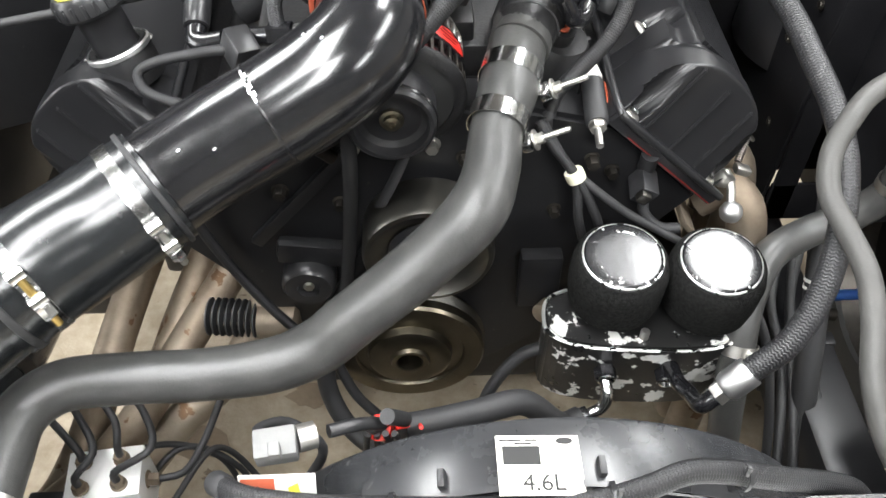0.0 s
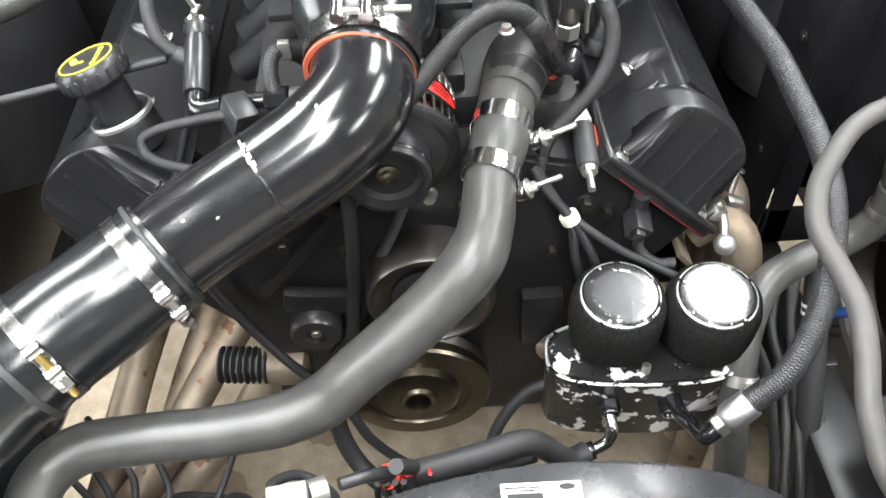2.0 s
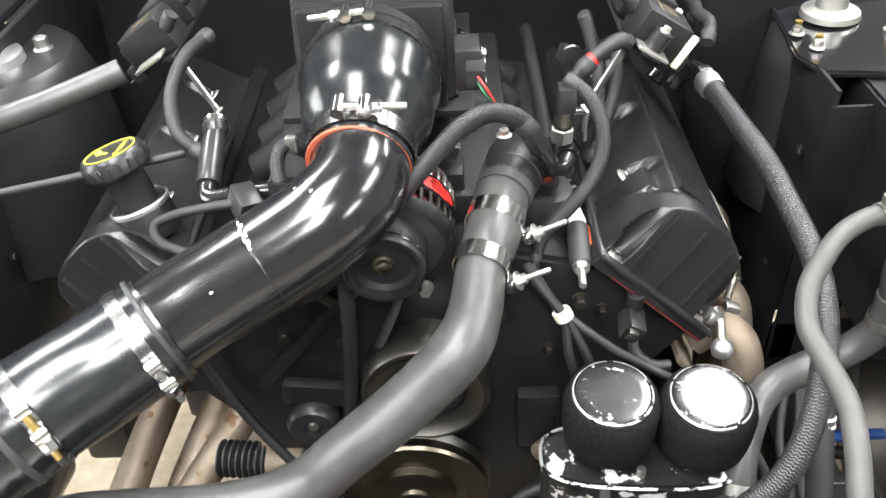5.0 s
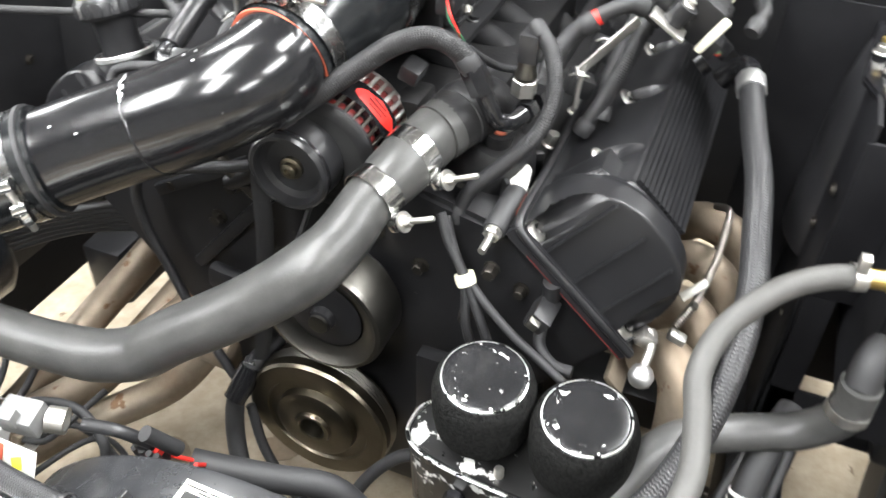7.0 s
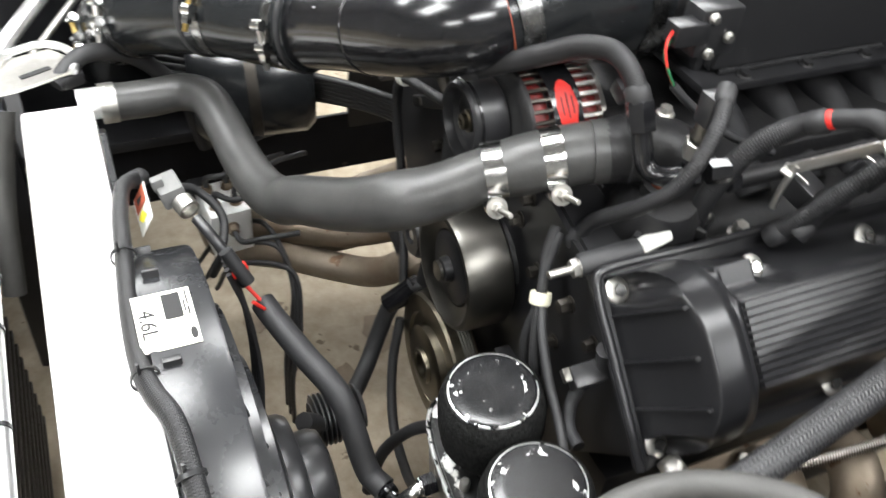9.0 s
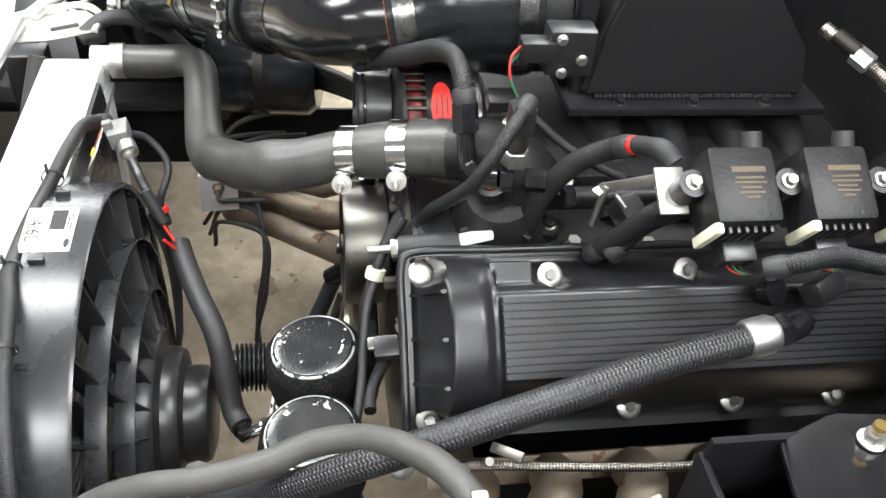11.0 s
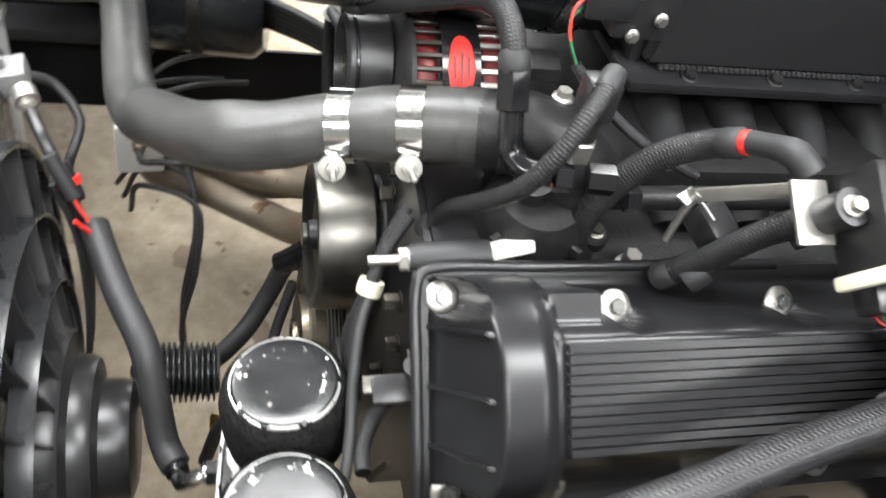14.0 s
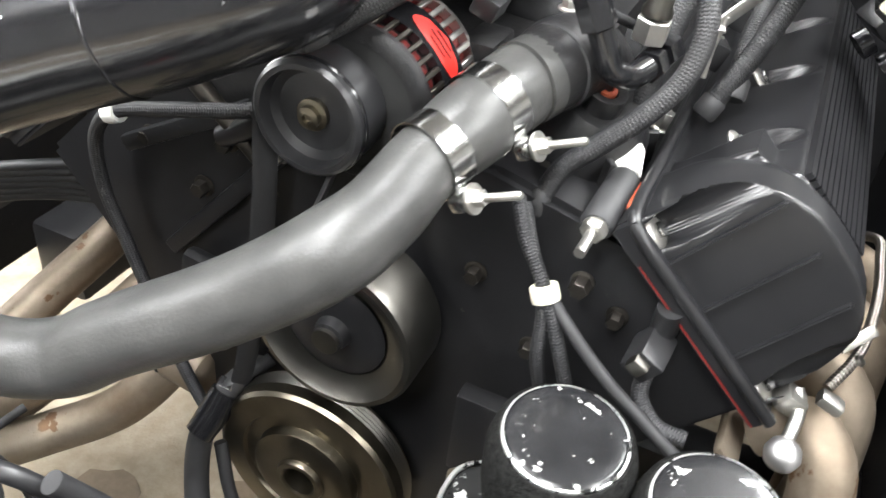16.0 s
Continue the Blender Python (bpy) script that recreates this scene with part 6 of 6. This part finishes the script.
part("sleeve", sweep([(0.515, 0.74, 0.60), (0.498, 0.695, 0.585), (0.489, 0.657, 0.547), (0.486, 0.60, 0.46), (0.482, 0.54, 0.36), (0.478, 0.50, 0.22)], 0.0165, 16), "black_rubber", rh)
for dz in (0.0, 0.009):
    part("zip_tie", lathe([(0.0166, -0.002), (0.0178, -0.002), (0.0178, 0.002), (0.0166, 0.002)], place((0.489, 0.656 - dz * 0.5, 0.546 - dz), (0.03, 0.5, 0.85)), 24, closed=True), "white_plastic", rh)
wire("side_cable", [(0.345, 0.60, 0.63), (0.39, 0.57, 0.56), (0.42, 0.53, 0.44), (0.43, 0.49, 0.33), (0.44, 0.46, 0.20)], 0.006, "black_rubber", "thin black cable beside the breather tank")
single("sway_bar", sweep([(0.45, 0.90, 0.22), (0.56, 0.88, 0.22), (0.70, 0.86, 0.20)], 0.011, 14), "gunmetal", "dark metal bar low beside the chassis rail", "bar")
axle = thing("front_suspension", "worn black tyre on the front suspension", "suspension")
tyre = part("wheel", lathe([(0, -0.06), (0.05, -0.06), (0.06, 0.06), (0, 0.06)], place((0.795, 0.80, 0.36), (1, 0, 0)), 24), "dark_steel", axle)
part("tyre", lathe([(0.17, -0.09), (0.245, -0.095), (0.268, -0.07), (0.272, 0.0), (0.268, 0.07), (0.245, 0.095), (0.17, 0.09)], place((0.795, 0.80, 0.36), (1, 0, 0)), 56, closed=True), "rubber", tyre)
part("rim", lathe([(0, -0.03), (0.15, -0.03), (0.172, -0.085), (0.172, 0.085), (0.15, 0.03), (0, 0.03)], place((0.795, 0.80, 0.36), (1, 0, 0)), 40), "gunmetal", tyre)
part("link_rod", lathe([(0, 0), (0.009, 0), (0.009, 0.105), (0, 0.105)], place((0.605, 0.837, 0.282), (1, 0.02, 0)), 14), "blue_rod", axle, "blue anodised link rod")

# ---- left front: hydraulic block, plugs and lines ----
hb = thing("hydraulic_block", "bare aluminium hydraulic block with black brake lines", "hydraulic block")
HBM = Matrix.Translation((-0.352, 0.445, 0.470)) @ pose(0, 0, 0, 0, 0, 6)
part("block", box((0.080, 0.060, 0.075), HBM, 0.003), "bare_tank", hb)
for k, (dx, dy) in enumerate(((-0.022, 0.014), (0.018, 0.014), (-0.022, -0.016), (0.018, -0.016))):
    q = HBM @ Vector((dx, dy, 0.0375))
    n = part("union", hex_head(place(q, (0, 0, 1)), 0.014, 0.010, 0.009), "exhaust", hb)
    part("line", sweep([q + Vector((0, 0, 0.008)), q + Vector((0.002, 0, 0.026)), q + Vector((-0.02 + 0.02 * k, 0.02, 0.040)), q + Vector((-0.07 + 0.03 * k, 0.07, 0.03)), q + Vector((-0.12 + 0.03 * k, 0.13, 0.0))], 0.0042, 10), "black_rubber", n)
qn = HBM @ Vector((0.040, 0.0, 0.012))
part("side_union", hex_head(place(qn, (1, 0, 0)), 0.014, 0.014, 0.010), "exhaust", hb)
part("side_line", sweep([qn + Vector((0.012, 0, 0)), qn + Vector((0.04, 0.005, 0.004)), qn + Vector((0.06, 0.03, 0.02)), qn + Vector((0.075, 0.08, 0.03))], 0.0042, 10), "black_rubber", hb)
part("motor_plug", box((0.04, 0.03, 0.03), pose(-0.415, 0.42, 0.475), 0.004), "plastic", hb)
for k in range(3):
    wire("brake_line", [(-0.44 + 0.03 * k, 0.40 + 0.012 * k, 0.30), (-0.40 + 0.05 * k, 0.45, 0.40 + 0.01 * k), (-0.33 + 0.035 * k, 0.50 + 0.01 * k, 0.46 - 0.02 * k), (-0.26 + 0.02 * k, 0.52, 0.40 - 0.03 * k), (-0.24 + 0.02 * k, 0.50, 0.25), (-0.25 + 0.02 * k, 0.50, 0.12)], 0.004, "black_rubber", "thin black brake line", group="brake lines")
for k in range(6):
    wire("side_cable", [(-0.56 - 0.012 * k, 0.40, 0.66 - 0.02 * k), (-0.48, 0.56 + 0.01 * k, 0.635 - 0.012 * k), (-0.40, 0.68 + 0.006 * k, 0.625 - 0.010 * k), (-0.30, 0.76, 0.62 - 0.01 * k), (-0.18, 0.80, 0.60 - 0.01 * k)], 0.0055, "black_rubber", "black cable running back along the far side", group="far side cables")
wc = thing("grey_plug", "pale grey plug connector clipped behind the radiator", "connector")
part("shell", box((0.036, 0.026, 0.024), pose(-0.128, 0.357, 0.712, 10, 0, 8), 0.003), "grey_plastic", wc)
part("latch", box((0.010, 0.012, 0.016), pose(-0.126, 0.345, 0.724, 10, 0, 8), 0.002), "grey_plastic", wc)
part("port", lathe([(0, 0), (0.012, 0), (0.012, 0.016), (0.009, 0.016), (0.009, 0.008), (0, 0.008)], place((-0.112, 0.366, 0.706), (1, 0.4, -0.2)), 18), "zinc", wc)
part("tail", sweep([(-0.086, 0.376, 0.700), (-0.060, 0.388, 0.690), (-0.042, 0.402, 0.665)], 0.0062, 12), "plastic", wc)
rc2 = thing("red_lock_plug", "black plug pair with a red lock and red V-shaped tab", "connector")
part("body", lathe([(0, 0), (0.0075, 0), (0.0085, 0.004), (0.0085, 0.034), (0.007, 0.04), (0, 0.04)], place((-0.052, 0.400, 0.668), (0.3, 0.3, -0.7)), 18), "plastic", rc2)
part("red_lock", lathe([(0.008, -0.003), (0.0125, -0.002), (0.0125, 0.005), (0.008, 0.006)], place((-0.045, 0.406, 0.652), (0.3, 0.3, -0.7)), 20, closed=True), "red", rc2, "bright red lock ring")
part("second_body", lathe([(0, 0), (0.0075, 0), (0.0075, 0.045), (0, 0.045)], place((-0.036, 0.395, 0.690), (0.3, 0.4, -0.8)), 16), "black_rubber", rc2)
part("fork_tab", sweep([(-0.030, 0.412, 0.640), (-0.010, 0.432, 0.612), (-0.006, 0.414, 0.636)], 0.0022, 8), "red", rc2, "red V-shaped tab")
wire("plug_lead", [(-0.135, 0.362, 0.708), (-0.150, 0.385, 0.690), (-0.13, 0.41, 0.66), (-0.10, 0.40, 0.63), (-0.12, 0.39, 0.58)], 0.005, "black_rubber", "black lead curling from the grey plug")
for k in range(4):
    wire("fan_lead", [(-0.055 + 0.008 * k, 0.395, 0.66), (-0.06 + 0.012 * k, 0.41, 0.60), (-0.05 + 0.015 * k, 0.415, 0.52), (-0.03 + 0.012 * k, 0.41, 0.44)], 0.0032, "black_rubber", "thin lead hanging behind the fan", group="fan leads")
ft = thing("air_filter", "large round black air filter housing below the intake pipe", "air filter")
part("drum", lathe([(0, -0.09), (0.070, -0.09), (0.082, -0.075), (0.082, 0.075), (0.070, 0.09), (0, 0.09)], place((-0.50, 0.530, 0.60), (0.15, 1, 0.05)), 40), "silicone", ft)
part("strap", lathe([(0.0825, -0.008), (0.0838, -0.008), (0.0838, 0.008), (0.0825, 0.008)], place((-0.50, 0.530, 0.60), (0.15, 1, 0.05)), 40, closed=True), "gunmetal", ft)
wire("radiator_vent", [(-0.40, 0.26, 0.70), (-0.43, 0.30, 0.72), (-0.45, 0.36, 0.70), (-0.47, 0.42, 0.62), (-0.50, 0.45, 0.5)], 0.012, "black_rubber", "black vent hose beside the radiator", "hose", seg=16)
# stains on the floor under the damper
for x, y, r in ((-0.375, 0.715, 0.05), (-0.30, 0.62, 0.03), (-0.20, 0.80, 0.04), (-0.48, 0.50, 0.035)):
    rr = random.Random(int(1000 * (x + 2)))
    ol = [(r * (0.7 + 0.5 * rr.random()) * math.cos(i * 0.45), 0.7 * r * (0.7 + 0.5 * rr.random()) * math.sin(i * 0.45)) for i in range(14)]
    single("oil_stain", prism(ol, 0.0006, pose(x, y, FLOOR + 0.0004)), "stain", "dark oil stain on the concrete floor", "stain", "oil stains", kind="structure")

bl = thing("ribbed_boot", "black ribbed plastic boot behind the fan motor", "boot")
for k in range(10):
    part("bellow", lathe([(0.026, 0), (0.036, 0.002), (0.036, 0.004), (0.026, 0.006)], place((-0.020, 0.480 + 0.0065 * k, 0.372), (0, 1, 0)), 28, closed=True), "plastic", bl)
part("sleeve", lathe([(0, 0), (0.026, 0), (0.026, 0.07), (0, 0.07)], place((-0.020, 0.478, 0.372), (0, 1, 0)), 28), "black_rubber", bl)
part("brass_union", hex_head(place((0.005, 0.535, 0.300), (0, 1, 0)), 0.018, 0.018), "brass", bl)
part("blue_cap", lathe([(0, 0), (0.007, 0), (0.007, 0.010), (0, 0.010)], place((-0.012, 0.548, 0.262), (0, 1, 0.2)), 16), "blue_rod", bl, "small blue cap")

rod = thing("support_bar", "silver tubular bar across the radiator with black ties", "bar")
part("tube", sweep([(-0.415, 0.176, 0.722), (-0.20, 0.175, 0.730), (0.10, 0.177, 0.730), (0.62, 0.180, 0.720)], 0.0105, 20), "aluminium", rod)
for x in (-0.02, 0.05, 0.16):
    part("tie", lathe([(0.0107, -0.002), (0.0120, -0.002), (0.0120, 0.002), (0.0107, 0.002)], place((x, 0.1765, 0.730), (1, 0, 0)), 20, closed=True), "plastic", rod)
rod2 = thing("support_bar", "silver diagonal bar running to the far corner", "bar")
part("tube", sweep([(-0.430, 0.190, 0.722), (-0.56, 0.255, 0.735), (-0.78, 0.37, 0.755)], 0.0110, 18), "aluminium", rod2)
part("thin_tube", sweep([(-0.455, 0.240, 0.715), (-0.58, 0.310, 0.730), (-0.78, 0.43, 0.750)], 0.0050, 12), "zinc", rod2)
hp = thing("corner_strips", "white strips and a dark channel at the front corner", "car panel")
part("wide_strip", box((0.52, 0.070, 0.008), pose(-0.74, 0.060, 0.640, 0, 0, 8), 0.003), "strip_white", hp)
part("narrow_strip", box((0.40, 0.030, 0.008), pose(-0.70, 0.155, 0.668, 0, 0, 14), 0.003), "strip_white", hp)
part("dark_channel", box((0.46, 0.040, 0.030), pose(-0.72, 0.112, 0.640, 0, 0, 10), 0.004), "plastic", hp)
single("front_tube", sweep([(-0.30, 0.150, 0.45), (-0.36, 0.165, 0.56), (-0.42, 0.19, 0.66)], 0.015, 16), "grey_rubber", "dusty grey tube below the latch bracket", "hose")
